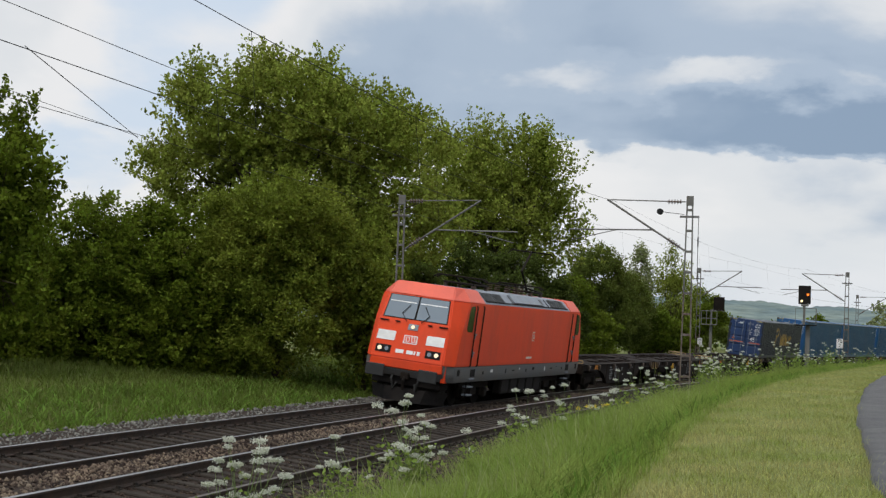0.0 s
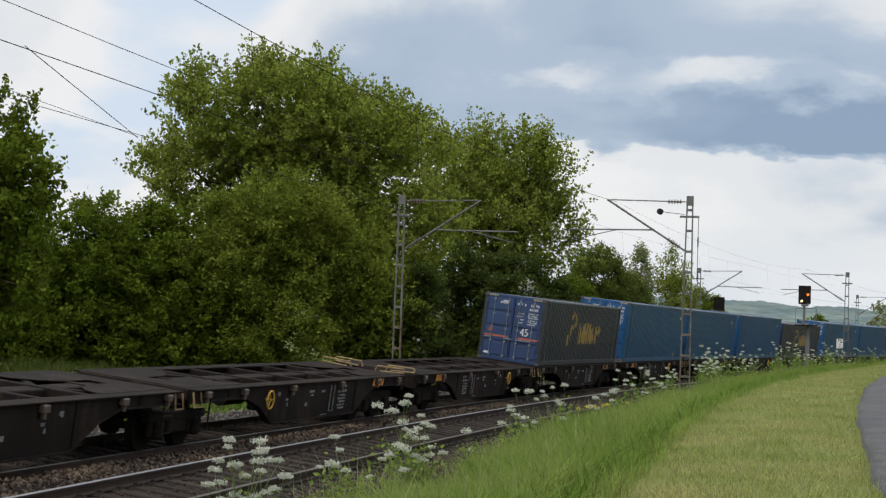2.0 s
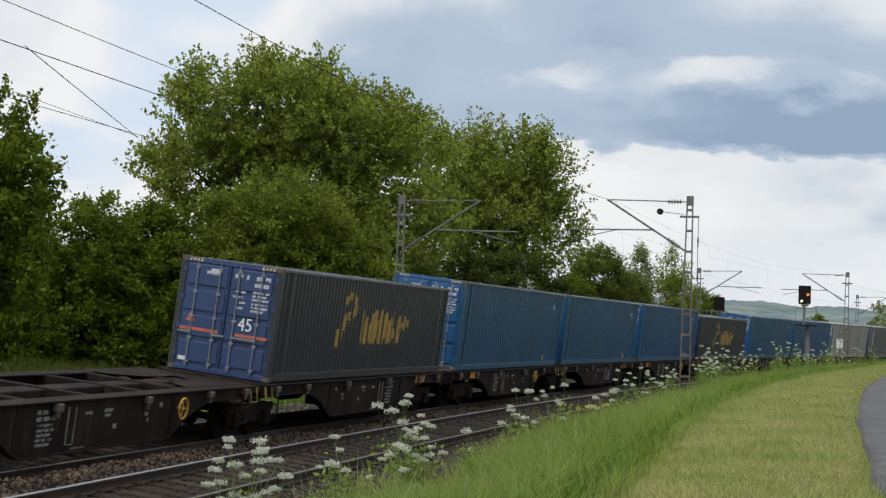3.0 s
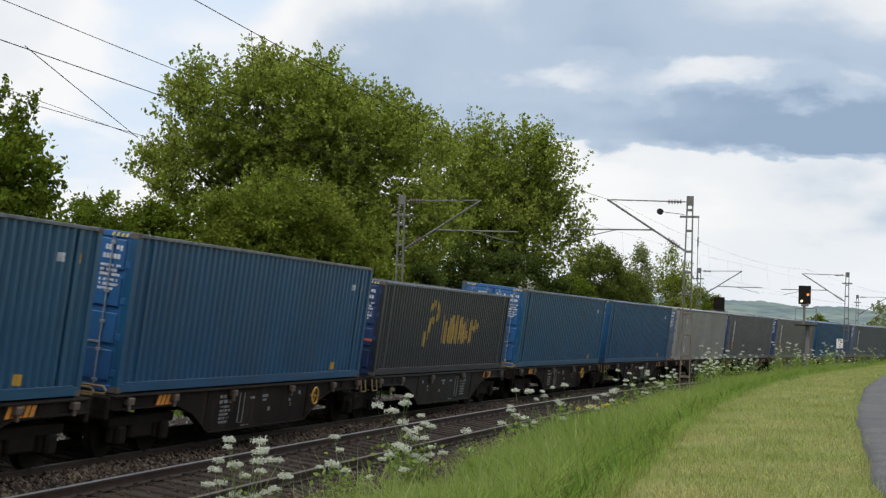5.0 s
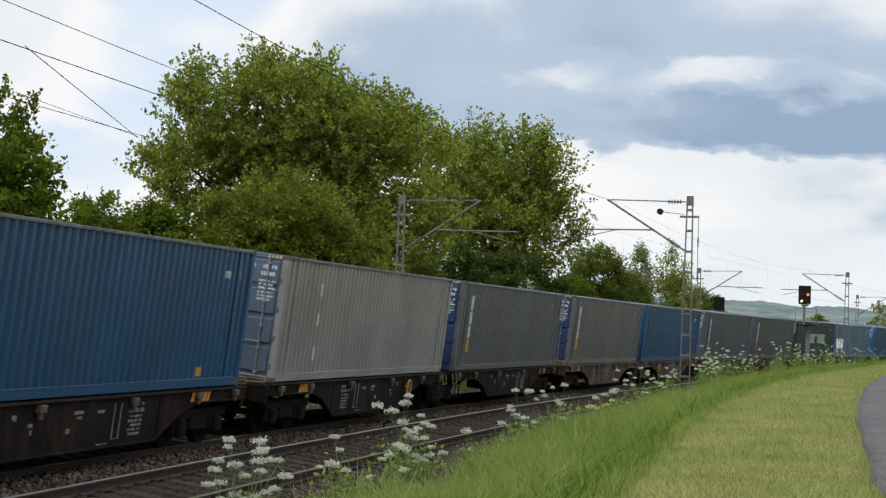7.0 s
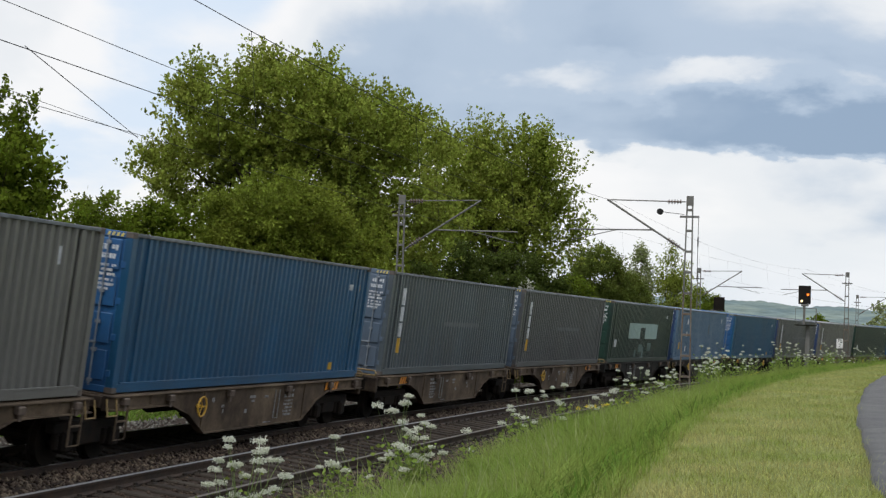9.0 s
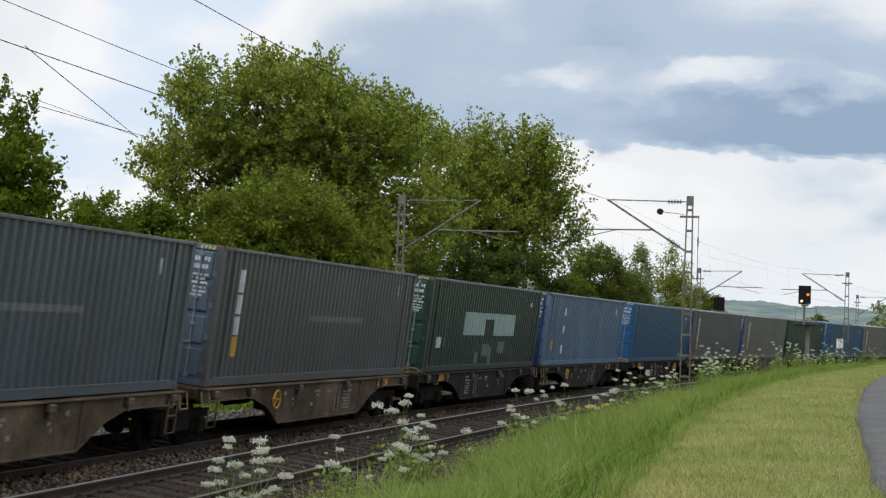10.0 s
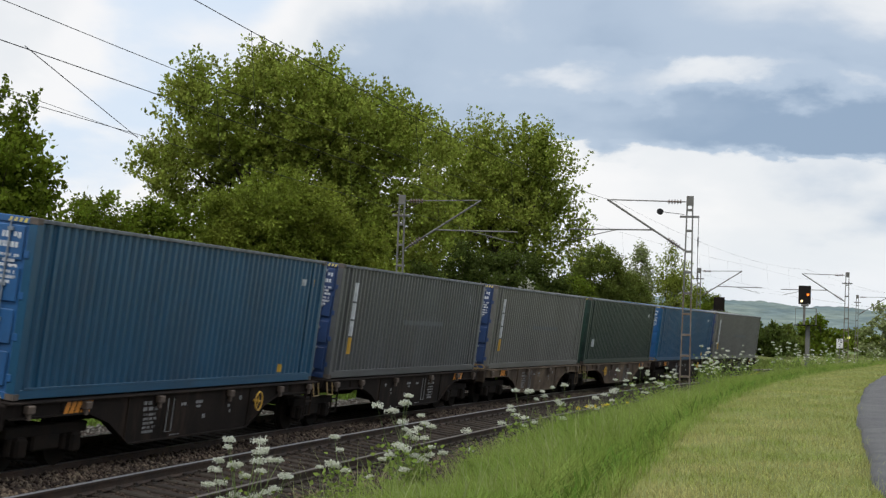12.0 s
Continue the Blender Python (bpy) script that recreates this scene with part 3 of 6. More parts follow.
def build_signal():
    s, d = 46.0, 7.0
    root = tagged(new("railway_signal"), "black colour light signal on a grey post with amber lights lit", "signal")
    root.matrix_world = on_line(s, d, 0, heading(s) - 0.2)
    bm = bmesh.new()
    box(bm, (-0.3, -0.3, -1.4), (0.3, 0.3, -0.3), 0.03)
    part("foundation", bm, CONCRETE, root)
    bm = bmesh.new()
    box(bm, (0.10, -0.11, -0.5), (0.36, 0.11, 3.45), 0.02)
    part("post", bm, GALV, root)
    bm = bmesh.new()
    box(bm, (-0.55, -0.5, 3.45), (0.75, 0.45, 3.52), 0.01)
    part("platform", bm, STEEL_DARK, root, "dark service platform")
    bm = bmesh.new()
    box(bm, (-0.07, -0.07, 3.5), (0.07, 0.07, 4.75), 0.01)
    box(bm, (-0.2, -0.12, 4.62), (0.25, 0.12, 4.74), 0.01)
    part("upper_post", bm, GALV, root)
    bm = bmesh.new()
    for x, y in ((0.7, -0.4), (0.7, 0.4), (-0.5, 0.4)):
        rod(bm, (x, y, 3.5), (x, y, 4.5), 0.018, 6)
    tube(bm, [(0.7, -0.4, 4.5), (0.7, 0.4, 4.5), (-0.5, 0.4, 4.5)], 0.018, 6)
    part("railing", bm, GALV, root)
    bm = bmesh.new()
    box(bm, (-0.36, -0.06, 4.75), (0.36, 0.10, 5.86), 0.02)
    part("screen", bm, BLACK, root, "black signal screen")
    for x, z, m in ((0.19, 5.32, AMBER), (-0.17, 4.93, PALE_LAMP)):
        bm = bmesh.new()
        rod(bm, (x, -0.075, z), (x, -0.058, z), 0.07, 16)
        lens = part("lens", bm, m, root, "lit lamp")
        bm = bmesh.new()
        tube(bm, [(x - 0.1, -0.07, z), (x - 0.09, -0.15, z + 0.06), (x, -0.2, z + 0.1), (x + 0.09, -0.15, z + 0.06), (x + 0.1, -0.07, z)], 0.012, 5)
        part("hood", bm, BLACK, root)


def build_small_signal():
    """The back of a signal on a lattice platform beside the far track."""
    root = tagged(new("signal_back"), "grey back of a signal on a post with a railed platform", "signal")
    root.matrix_world = on_line(73.0, -5.0, 0, heading(73.0) - 0.17)
    bm = bmesh.new()
    box(bm, (-0.12, -0.12, -0.9), (0.12, 0.12, 3.5), 0.02)
    part("post", bm, GALV, root)
    bm = bmesh.new()
    box(bm, (-0.75, -0.4, 3.48), (0.5, 0.4, 3.56), 0.01)
    part("platform", bm, GALV, root)
    bm = bmesh.new()
    box(bm, (-0.05, -0.05, 3.5), (0.05, 0.05, 4.7), 0.01)
    box(bm, (-0.05, -0.05, 4.6), (0.95, 0.05, 4.7), 0.01)
    part("bracket", bm, GALV, root)
    for x in (-0.75, -0.35, 0.05, 0.45):
        bm = bmesh.new()
        rod(bm, (x, -0.4, 3.5), (x, -0.4, 4.58), 0.03, 6)
        part("railing_post", bm, GALV, root)
    for z in (4.0, 4.58):
        bm = bmesh.new()
        rod(bm, (-0.77, -0.4, z), (0.47, -0.4, z), 0.03, 6)
        part("railing_bar", bm, GALV, root)
    bm = bmesh.new()
    box(bm, (0.18, -0.05, 4.6), (1.0, 0.1, 5.7), 0.02)
    for x in (0.18, 0.45, 0.72, 1.0):
        box(bm, (x - 0.02, -0.09, 4.6), (x + 0.02, -0.04, 5.7))
    part("screen", bm, STEEL_DARK, root)


AMBER = glow("amber_lamp", (1.0, 0.20, 0.015), 1.6)
PALE_LAMP = glow("pale_yellow_lamp", (1.0, 0.80, 0.45), 1.2)

build_ground()
build_track()
build_stones()
build_path()
build_overhead()
build_board(62.0, -3.0, 2.2, ("70", "0"))
build_board(61.4, 6.95, 2.45, ("70", "2"), size=1.35)
build_signal()
build_small_signal()


# ---- far distance ----
def build_hill():
    rng = np.random.default_rng(3)
    xs = np.linspace(-700, 1800, 420)
    verts, faces = [], []
    rows = 5
    for j in range(rows):
        t = j / (rows - 1)
        for x in xs:
            top = 37 + 7 * math.sin(x * 0.004 + 1.0) + 2.5 * math.sin(x * 0.021) + (rng.uniform(0, 2.6) + 1.5 * math.sin(x * 0.06) + 1.2 * math.sin(x * 0.023 + 2)) * (t > 0.9)
            verts.append((x, 1800 + 350 * t + 40 * math.sin(x * 0.005), -2 + (top + 2) * math.sin(t * math.pi / 2)))
    n = len(xs)
    for j in range(rows - 1):
        for i in range(n - 1):
            faces.append((j * n + i, j * n + i + 1, j * n + n + i + 1, j * n + n + i))
    tagged(quick_mesh("distant_hill", verts, faces, HILL), "wooded hill on the horizon with blue-green haze in its colour", "hill", kind="structure")
    # yellow rape field strip
    bm = bmesh.new()
    for i in range(24):
        a, b = 150 + i * 8, 150 + (i + 1) * 8
        vs = [bm.verts.new(p) for p in ((a, 560, -0.8), (b, 560, -0.8), (b * 1.1, 640, 1.2), (a * 1.1, 640, 1.2))]
        bm.faces.new(vs)
    tagged(part("rape_field", bm, RAPE), "strip of yellow flowering rape field far away", "field", kind="structure")


# distance haze is mixed into the hill's base colours
HILL = mat("haze_tinted_wooded_hill", (0.115, 0.155, 0.165), 1.0, other=(0.185, 0.225, 0.20), scale=0.013, grain=0.05, spread=0.3, spec=0.0)
RAPE = mat("rape_blossom_field", (0.55, 0.55, 0.12), 0.95, scale=0.05, grain=0.5)
build_hill()


# ---- the train: in a vehicle's own space x points to the inside of the bend, y backwards, z up from the rails ----
SPEED, GAIN = 26.2544, 0.08638
MOVERS = []
# how far the train lags (+) or leads (-), in metres, at every half second
LAG = [1.0, 0.32, 0.75, 0.0, 0.2, -0.3, 0.0, 0.0, 0.0, 0.0, 0.3, -0.1, 0.1, -0.28, 0.0, 0.0, 0.0, 0.0, 0.05, -0.3, 0.38, 0.05, 0.3, -0.5, 0.1]


def vehicle_pose(u, t, half=4.5, lift=0.0):
    s = u - SPEED * t - 0.5 * GAIN * t * t + LAG[round(t * 2)]
    a, b = canted(s - half, 0, lift), canted(s + half, 0, lift)
    y = (b - a).normalized()
    x = (canted(s, 1, lift) - canted(s, 0, lift)).normalized()
    z = x.cross(y).normalized()
    x = y.cross(z)
    m = Matrix((x, y, z)).transposed().to_4x4()
    m.translation = canted(s, 0, lift)
    return m


def moves(ob, u, half=4.5, lift=0.0):
    MOVERS.append((ob, u, half, lift))
    ob.matrix_world = vehicle_pose(u, 0, half, lift)
    return ob


def motions():
    for ob, u, half, lift in MOVERS:
        walk(ob, [(k * 0.5, vehicle_pose(u, k * 0.5, half, lift)) for k in range(25)])


def quad_panel(bm, corners, u0, u1, v0, v1, proud, mi=0, thick=0.03):
    """A thin panel laid on the four-cornered face (bottom left, bottom right, top right, top left), between shares u and v."""
    a, b, c, d = [Vector(p) for p in corners]

    def on(u, v):
        return a.lerp(b, u).lerp(d.lerp(c, u), v)
    nrm = (b - a).cross(d - a).normalized()
    pts = [on(u0, v0), on(u1, v0), on(u1, v1), on(u0, v1)]
    vs = [bm.verts.new(p + nrm * proud) for p in pts] + [bm.verts.new(p - nrm * thick) for p in pts]
    for q in ((0, 1, 2, 3), (1, 0, 4, 5), (2, 1, 5, 6), (3, 2, 6, 7), (0, 3, 7, 4)):
        bm.faces.new([vs[i] for i in q]).material_index = mi


def wheelset(parent, y, r=0.46):
    bm = bmesh.new()
    for side in (-1, 1):
        rod(bm, (side * 0.69, y, r), (side * 0.82, y, r), r, 24)
        rod(bm, (side * 0.66, y, r), (side * 0.70, y, r), r + 0.03, 24)
        rod(bm, (side * 0.82, y, r), (side * 1.0, y, r), 0.14, 12)
    rod(bm, (-0.7, y, r), (0.7, y, r), 0.08, 10)
    return part("wheelset", bm, STEEL_DARK, parent, "dark steel wheelset")


def bogie(parent, y, base=1.8, r=0.46, name="bogie"):
    bm = bmesh.new()
    for side in (-1, 1):
        x0, x1 = side * 0.95, side * 1.12
        box(bm, (x0, y - base / 2 - 0.45, 0.62), (x1, y + base / 2 + 0.45, 0.80), 0.02)
        box(bm, (x0, y - 0.45, 0.36), (x1, y + 0.45, 0.66), 0.04)
        for k in (-1, 1):
            box(bm, (x0 - side * 0.02, y + k * base / 2 - 0.17, 0.28), (x1 + side * 0.08, y + k * base / 2 + 0.17, 0.64), 0.05)
            for j in (-1, 1):
                rod(bm, (side * 1.04, y + k * base / 2 + j * 0.24, 0.34), (side * 1.04, y + k * base / 2 + j * 0.24, 0.62), 0.07, 8)
    box(bm, (-1.0, y - 0.28, 0.5), (1.0, y + 0.28, 0.78), 0.03)
    b = part(name, bm, STEEL_DARK, parent, "dark rusty steel bogie frame")
    for k in (-1, 1):
        wheelset(b, y + k * base / 2, r)
    return b


# ---- locomotive ----
LOCO_MID = 4.65


def build_loco():
    root = tagged(new("locomotive"), "red electric freight locomotive with grey skirt and lit headlights", "locomotive")
    HL = 9.12
    # outline by height: z, front (measured from the middle), half width of the flat front, where the side starts, half width of the body
    levels = [(0.90, 9.10, 1.20, 8.75, 1.46), (1.12, 9.22, 1.22, 8.82, 1.49), (1.42, 9.28, 1.22, 8.82, 1.49), (2.62, 8.95, 1.18, 8.48, 1.49), (3.48, 8.62, 1.08, 8.00, 1.49)]

    def ring(level):
        z, f, wf, c, ws = level
        half = [(wf, -f), (ws, -c), (ws, c), (wf, f)]
        return [(x, y, z) for x, y in half] + [(-x, y, z) for x, y in half[::-1]]
    rings = [ring(v) for v in levels]
    top = [(0.86, -8.12, 3.90), (1.12, -6.20, 3.86), (1.12, 6.20, 3.86), (0.86, 8.12, 3.90), (-0.86, 8.12, 3.90), (-1.12, 6.20, 3.86), (-1.12, -6.20, 3.86), (-0.86, -8.12, 3.90)]

    def shell(name, ring_list, material, label="", cap=False, smooth=False):
        bm = bmesh.new()
        rows = [[bm.verts.new(p) for p in r] for r in ring_list]
        for a, b in zip(rows, rows[1:]):
            for k in range(8):
                bm.faces.new((a[k], a[(k + 1) % 8], b[(k + 1) % 8], b[k]))
        bm.faces.new(rows[0][::-1])
        bm.faces.new(rows[-1])
        bmesh.ops.recalc_face_normals(bm, faces=bm.faces)
        bmesh.ops.bevel(bm, geom=[e for e in bm.edges], offset=0.03, segments=2, affect="EDGES")
        return part(name, bm, material, root, label)
    shell("body", rings[2:], RED, "bright red painted body")
    shell("skirt", rings[:2] + [[(x * 0.998, y * 0.998, z - 0.004) for x, y, z in rings[2]]], SKIRT, "dirty grey skirt")
    # the nose below the grey line is red too
    for e in (-1, 1):
        bm = bmesh.new()
        lo, hi = levels[0], levels[2]
        box(bm, (-1.21, e * 8.9, 1.14), (1.21, e * 9.27, 1.43), 0.03)
        for side in (-1, 1):
            box(bm, (side * 1.16, e * 8.75, 0.88), (side * 1.30, e * 9.14, 1.40), 0.02)
        part("nose_bar", bm, RED, root, "red nose bar")
    # cab roofs, with the sky's pinkish sheen mixed into the red
    mid_z = 3.484
    for e in (-1, 1):
        bm = bmesh.new()
        lower = [(1.08, e * 8.62, mid_z), (1.49, e * 8.00, mid_z), (1.49, e * 6.22, mid_z), (-1.49, e * 6.22, mid_z), (-1.49, e * 8.00, mid_z), (-1.08, e * 8.62, mid_z)]
        upper = [(0.98, e * 8.22, 3.90), (1.14, e * 7.8, 3.90), (1.14, e * 6.35, 3.90), (-1.14, e * 6.35, 3.90), (-1.14, e * 7.8, 3.90), (-0.98, e * 8.22, 3.90)]
        a, b = [bm.verts.new(p) for p in lower], [bm.verts.new(p) for p in upper]
        for k in range(6):
            bm.faces.new((a[k], a[(k + 1) % 6], b[(k + 1) % 6], b[k]))
        bm.faces.new(a)
        bm.faces.new(b)
        bmesh.ops.recalc_face_normals(bm, faces=bm.faces)
        bmesh.ops.bevel(bm, geom=[e_ for e_ in bm.edges], offset=0.03, segments=2, affect="EDGES")
        part("cab_roof", bm, RED_SKY_SHEEN, root, "red cab roof with pinkish sky sheen in its colour")
    # machine room roof with grilles
    bm = bmesh.new()
    sec = [(1.44, 3.49), (1.40, 3.55), (1.10, 3.84), (0.6, 3.90), (-0.6, 3.90), (-1.10, 3.84), (-1.40, 3.55), (-1.44, 3.49)]
    rows = [[bm.verts.new((x, y, z)) for x, z in sec] for y in (-6.25, 6.25)]
    for k in range(7):
        bm.faces.new((rows[0][k], rows[0][k + 1], rows[1][k + 1], rows[1][k]))
    bm.faces.new(rows[0])
    bm.faces.new(rows[1])
    bmesh.ops.recalc_face_normals(bm, faces=bm.faces)
    roof = part("machine_roof", bm, ROOF_GREY, root, "grey machine room roof")
    face = [(1.40, -6.25, 3.55), (1.40, 6.25, 3.55), (1.10, 6.25, 3.84), (1.10, -6.25, 3.84)]
    for a, b in ((0.02, 0.115), (0.125, 0.215), (0.755, 0.845), (0.855, 0.955)):
        bm = bmesh.new()
        quad_panel(bm, face, a, b, 0.06, 0.94, 0.02)
        for i in range(9):
            v = 0.1 + 0.1 * i
            quad_panel(bm, face, a + 0.005, b - 0.005, v - 0.02, v + 0.02, 0.045)
        part("roof_grille", bm, GRILLE, roof, "dark louvred roof grille")
    bm = bmesh.new()
    quad_panel(bm, face, 0.31, 0.66, 0.12, 0.98, 0.06)
    part("roof_hatch", bm, ROOF_GREY, roof)
    bm = bmesh.new()
    quad_panel(bm, face, 0.628, 0.655, 0.22, 0.80, 0.066)
    part("hatch_grille", bm, GRILLE, roof, "small dark grille on the hatch")
    for i in range(22):
        bm = bmesh.new()
        quad_panel(bm, face, 0.02 + i * 0.0435, 0.058 + i * 0.0435, 0.0, 0.075, 0.03)
        part("vent_slot", bm, BLACK, roof)
    for i in range(7):
        bm = bmesh.new()
        quad_panel(bm, face, 0.02 + i * 0.14, 0.022 + i * 0.14, 0.0, 1.0, 0.03)
        part("roof_seam", bm, GRILLE, roof)
    # front: windscreen, lights and plates at both ends
    for e in (-1, 1):
        L = levels

        def face_at(za, zb, wa, wb, fa, fb):
            s_ = 1 if e < 0 else -1
            return [(-wa * s_, e * fa, za), (wa * s_, e * fa, za), (wb * s_, e * fb, zb), (-wb * s_, e * fb, zb)]
        screen = face_at(2.62, 3.48, 1.18, 1.08, 8.95, 8.62)
        nose = face_at(1.42, 2.62, 1.22, 1.18, 9.28, 8.95)
        bm = bmesh.new()
        quad_panel(bm, screen, 0.035, 0.965, 0.10, 0.97, 0.012)
        frame_ob = part("windscreen_frame", bm, BLACK, root)
        for a, b in ((0.05, 0.487), (0.513, 0.95)):
            bm = bmesh.new()
            quad_panel(bm, screen, a, b, 0.125, 0.945, 0.02)
            part("windscreen", bm, GLASS, root, "reflecting cab windscreen pane")
            bm = bmesh.new()
            quad_panel(bm, screen, a + 0.02, b - 0.02, 0.70, 0.735, 0.026)
            part("sun_blind", bm, WHITE, frame_ob)
        for a, b in ((0.40, 0.30), (0.60, 0.70)):
            bm = bmesh.new()
            s_ = [Vector(p) for p in screen]

            def on(u, v):
                return s_[0].lerp(s_[1], u).lerp(s_[3].lerp(s_[2], u), v) + Vector((0, e * 0.05, 0.02))
            tube(bm, [on(a, 0.0), on(b, 0.28), on(b + 0.09 * (1 if b < 0.5 else -1), 0.62)], 0.014, 5)
            part("wiper", bm, BLACK, root, "black wiper")
        for a, b in ((0.03, 0.28), (0.72, 0.97)):
            bm = bmesh.new()
            quad_panel(bm, nose, a, b, 0.47, 0.72, 0.012)
            part("white_panel", bm, WHITE, root, "white warning panel")
            mid = (a + b) / 2
            bm = bmesh.new()
            quad_panel(bm, nose, mid - 0.105, mid + 0.105, 0.14, 0.34, 0.014)
            lamp_box = part("light_cluster", bm, BLACK, root)
            for k in (-1, 1):
                c = mid + k * 0.048
                n = [Vector(p) for p in nose]
                place = n[0].lerp(n[1], c).lerp(n[3].lerp(n[2], c), 0.24)
                way = (n[1] - n[0]).cross(n[3] - n[0]).normalized()
                bm = bmesh.new()
                rod(bm, place, place + way * 0.03, 0.07, 16)
                outer = (k < 0) == (mid < 0.5)
                part("headlight", bm, HEADLIGHT if e < 0 and outer else LENS, lamp_box, "round headlight")
        n = [Vector(p) for p in nose]
        way = (n[1] - n[0]).cross(n[3] - n[0]).normalized()
        place = n[0].lerp(n[1], 0.5).lerp(n[3].lerp(n[2], 0.5), 0.88)
        bm = bmesh.new()
        quad_panel(bm, nose, 0.43, 0.57, 0.80, 0.96, 0.02)
        part("lamp_housing", bm, ROOF_GREY, root)
        bm = bmesh.new()
        rod(bm, place, place + way * 0.045, 0.062, 16)
        part("top_headlight", bm, HEADLIGHT if e < 0 else LENS, root, "lit top headlight")
        # badge: a white frame with plain red marks, and a plain white bar for the number
        bm = bmesh.new()
        quad_panel(bm, nose, 0.405, 0.595, 0.44, 0.66, 0.010)
        part("badge", bm, WHITE, root, "white badge plate")
        for u0, u1, v0, v1 in ((0.42, 0.58, 0.465, 0.635),):
            bm = bmesh.new()
            quad_panel(bm, nose, u0, u1, v0, v1, 0.014)
            part("badge_field", bm, RED, root)
        for u0, u1 in ((0.437, 0.449), (0.478, 0.490), (0.512, 0.524), (0.552, 0.564)):
            bm = bmesh.new()
            quad_panel(bm, nose, u0, u1, 0.485, 0.615, 0.018)
            part("badge_mark", bm, WHITE, root)
        for u0, u1 in ((0.445, 0.485), (0.52, 0.558)):
            for v0 in (0.485, 0.60):
                bm = bmesh.new()
                quad_panel(bm, nose, u0, u1, v0, v0 + 0.018, 0.018)
                part("badge_mark", bm, WHITE, root)
        for u0, u1 in ((0.33, 0.44), (0.48, 0.57), (0.585, 0.605), (0.625, 0.665)):
            bm = bmesh.new()
            quad_panel(bm, nose, u0, u1, 0.17, 0.27, 0.010)
            part("number_bar", bm, WHITE, root, "plain white number bar")
        for u0, u1 in ((0.02, 0.14), (0.86, 0.98), (0.24, 0.30), (0.70, 0.76)):
            bm = bmesh.new()
            quad_panel(bm, nose, u0, u1, 0.97, 0.995, 0.05)
            part("foot_step", bm, BLACK, root)
        # bufferbeam, buffers, coupling, plough
        bm = bmesh.new()
        box(bm, (-1.16, e * 8.2, 0.62), (1.16, e * 9.0, 1.12), 0.03)
        part("bufferbeam", bm, BLACK, root)
        # black box added only to fill the open gap below the bufferbeam
        bm = bmesh.new()
        box(bm, (-1.05, e * 8.0, 0.22), (1.05, e * 8.8, 0.64), 0.05)
        part("black_fill_box", bm, BLACK, root)
        for side in (-1, 1):
            bm = bmesh.new()
            rod(bm, (side * 0.875, e * 8.9, 1.04), (side * 0.875, e * 9.58, 1.04), 0.12, 12)
            box(bm, (side * 0.875 - 0.31, e * 9.58, 0.85), (side * 0.875 + 0.31, e * 9.64, 1.23), 0.02)
            part("buffer", bm, RUBBER, root, "black rectangular buffer")
            bm = bmesh.new()
            tube(bm, [(side * 0.45, e * 9.02, 1.0), (side * 0.45, e * 9.15, 0.8), (side * 0.38, e * 9.12, 0.5), (side * 0.30, e * 9.02, 0.7)], 0.035, 8)
            part("brake_hose", bm, RUBBER, root)
            bm = bmesh.new()
            tube(bm, [(side * 1.42, e * 8.55, 1.45), (side * 1.44, e * 8.5, 2.4)], 0.015, 6)
            part("grab_rail", bm, YELLOW, root)
        bm = bmesh.new()
        box(bm, (-0.14, e * 8.95, 0.82), (0.14, e * 9.25, 1.05), 0.03)
        tube(bm, [(0, e * 9.2, 0.95), (0, e * 9.3, 0.8), (0, e * 9.22, 0.5)], 0.045, 8)
        part("coupling_hook", bm, STEEL_DARK, root)
        bm = bmesh.new()
        a = [bm.verts.new(p) for p in ((-1.30, e * 8.55, 0.55), (-0.7, e * 9.05, 0.55), (0.7, e * 9.05, 0.55), (1.30, e * 8.55, 0.55))]
        b = [bm.verts.new(p) for p in ((-1.18, e * 8.60, 0.14), (-0.6, e * 9.16, 0.12), (0.6, e * 9.16, 0.12), (1.18, e * 8.60, 0.14))]
        c = [bm.verts.new((p.co.x, p.co.y - e * 0.05, p.co.z)) for p in a]
        d = [bm.verts.new((p.co.x, p.co.y - e * 0.05, p.co.z)) for p in b]
        for k in range(3):
            bm.faces.new((a[k], a[k + 1], b[k + 1], b[k]))
            bm.faces.new((c[k], d[k], d[k + 1], c[k + 1]))
            bm.faces.new((b[k], b[k + 1], d[k + 1], d[k]))
            bm.faces.new((a[k], c[k], c[k + 1], a[k + 1]))
        bmesh.ops.recalc_face_normals(bm, faces=bm.faces)
        part("snow_plough", bm, BLACK, root, "dark steel snow plough")
        # cab doors and side windows, on both sides
        for side in (-1, 1):
            bm = bmesh.new()
            tube(bm, [(side * 1.49, e * 6.5, 1.42), (side * 1.53, e * 6.5, 1.45), (side * 1.53, e * 6.5, 3.38), (side * 1.49, e * 6.5, 3.41)], 0.022, 6)
            part("door_rail", bm, BLACK, root, "dark door rail")
            bm = bmesh.new()
            tube(bm, [(side * 1.49, e * 7.28, 1.42), (side * 1.53, e * 7.28, 1.45), (side * 1.53, e * 7.28, 3.38), (side * 1.49, e * 7.28, 3.41)], 0.022, 6)
            part("door_rail", bm, BLACK, root, "dark door rail")
            bm = bmesh.new()
            window_outline = [(7.42, 2.60), (7.50, 2.54), (7.98, 2.55), (8.06, 2.64), (7.97, 3.20), (7.84, 3.37), (7.46, 3.39), (7.40, 3.31)]
            fr = [bm.verts.new((side * 1.497, e * y, z)) for y, z in window_outline]
            bk = [bm.verts.new((side * 1.47, e * y, z)) for y, z in window_outline]
            bm.faces.new(fr)
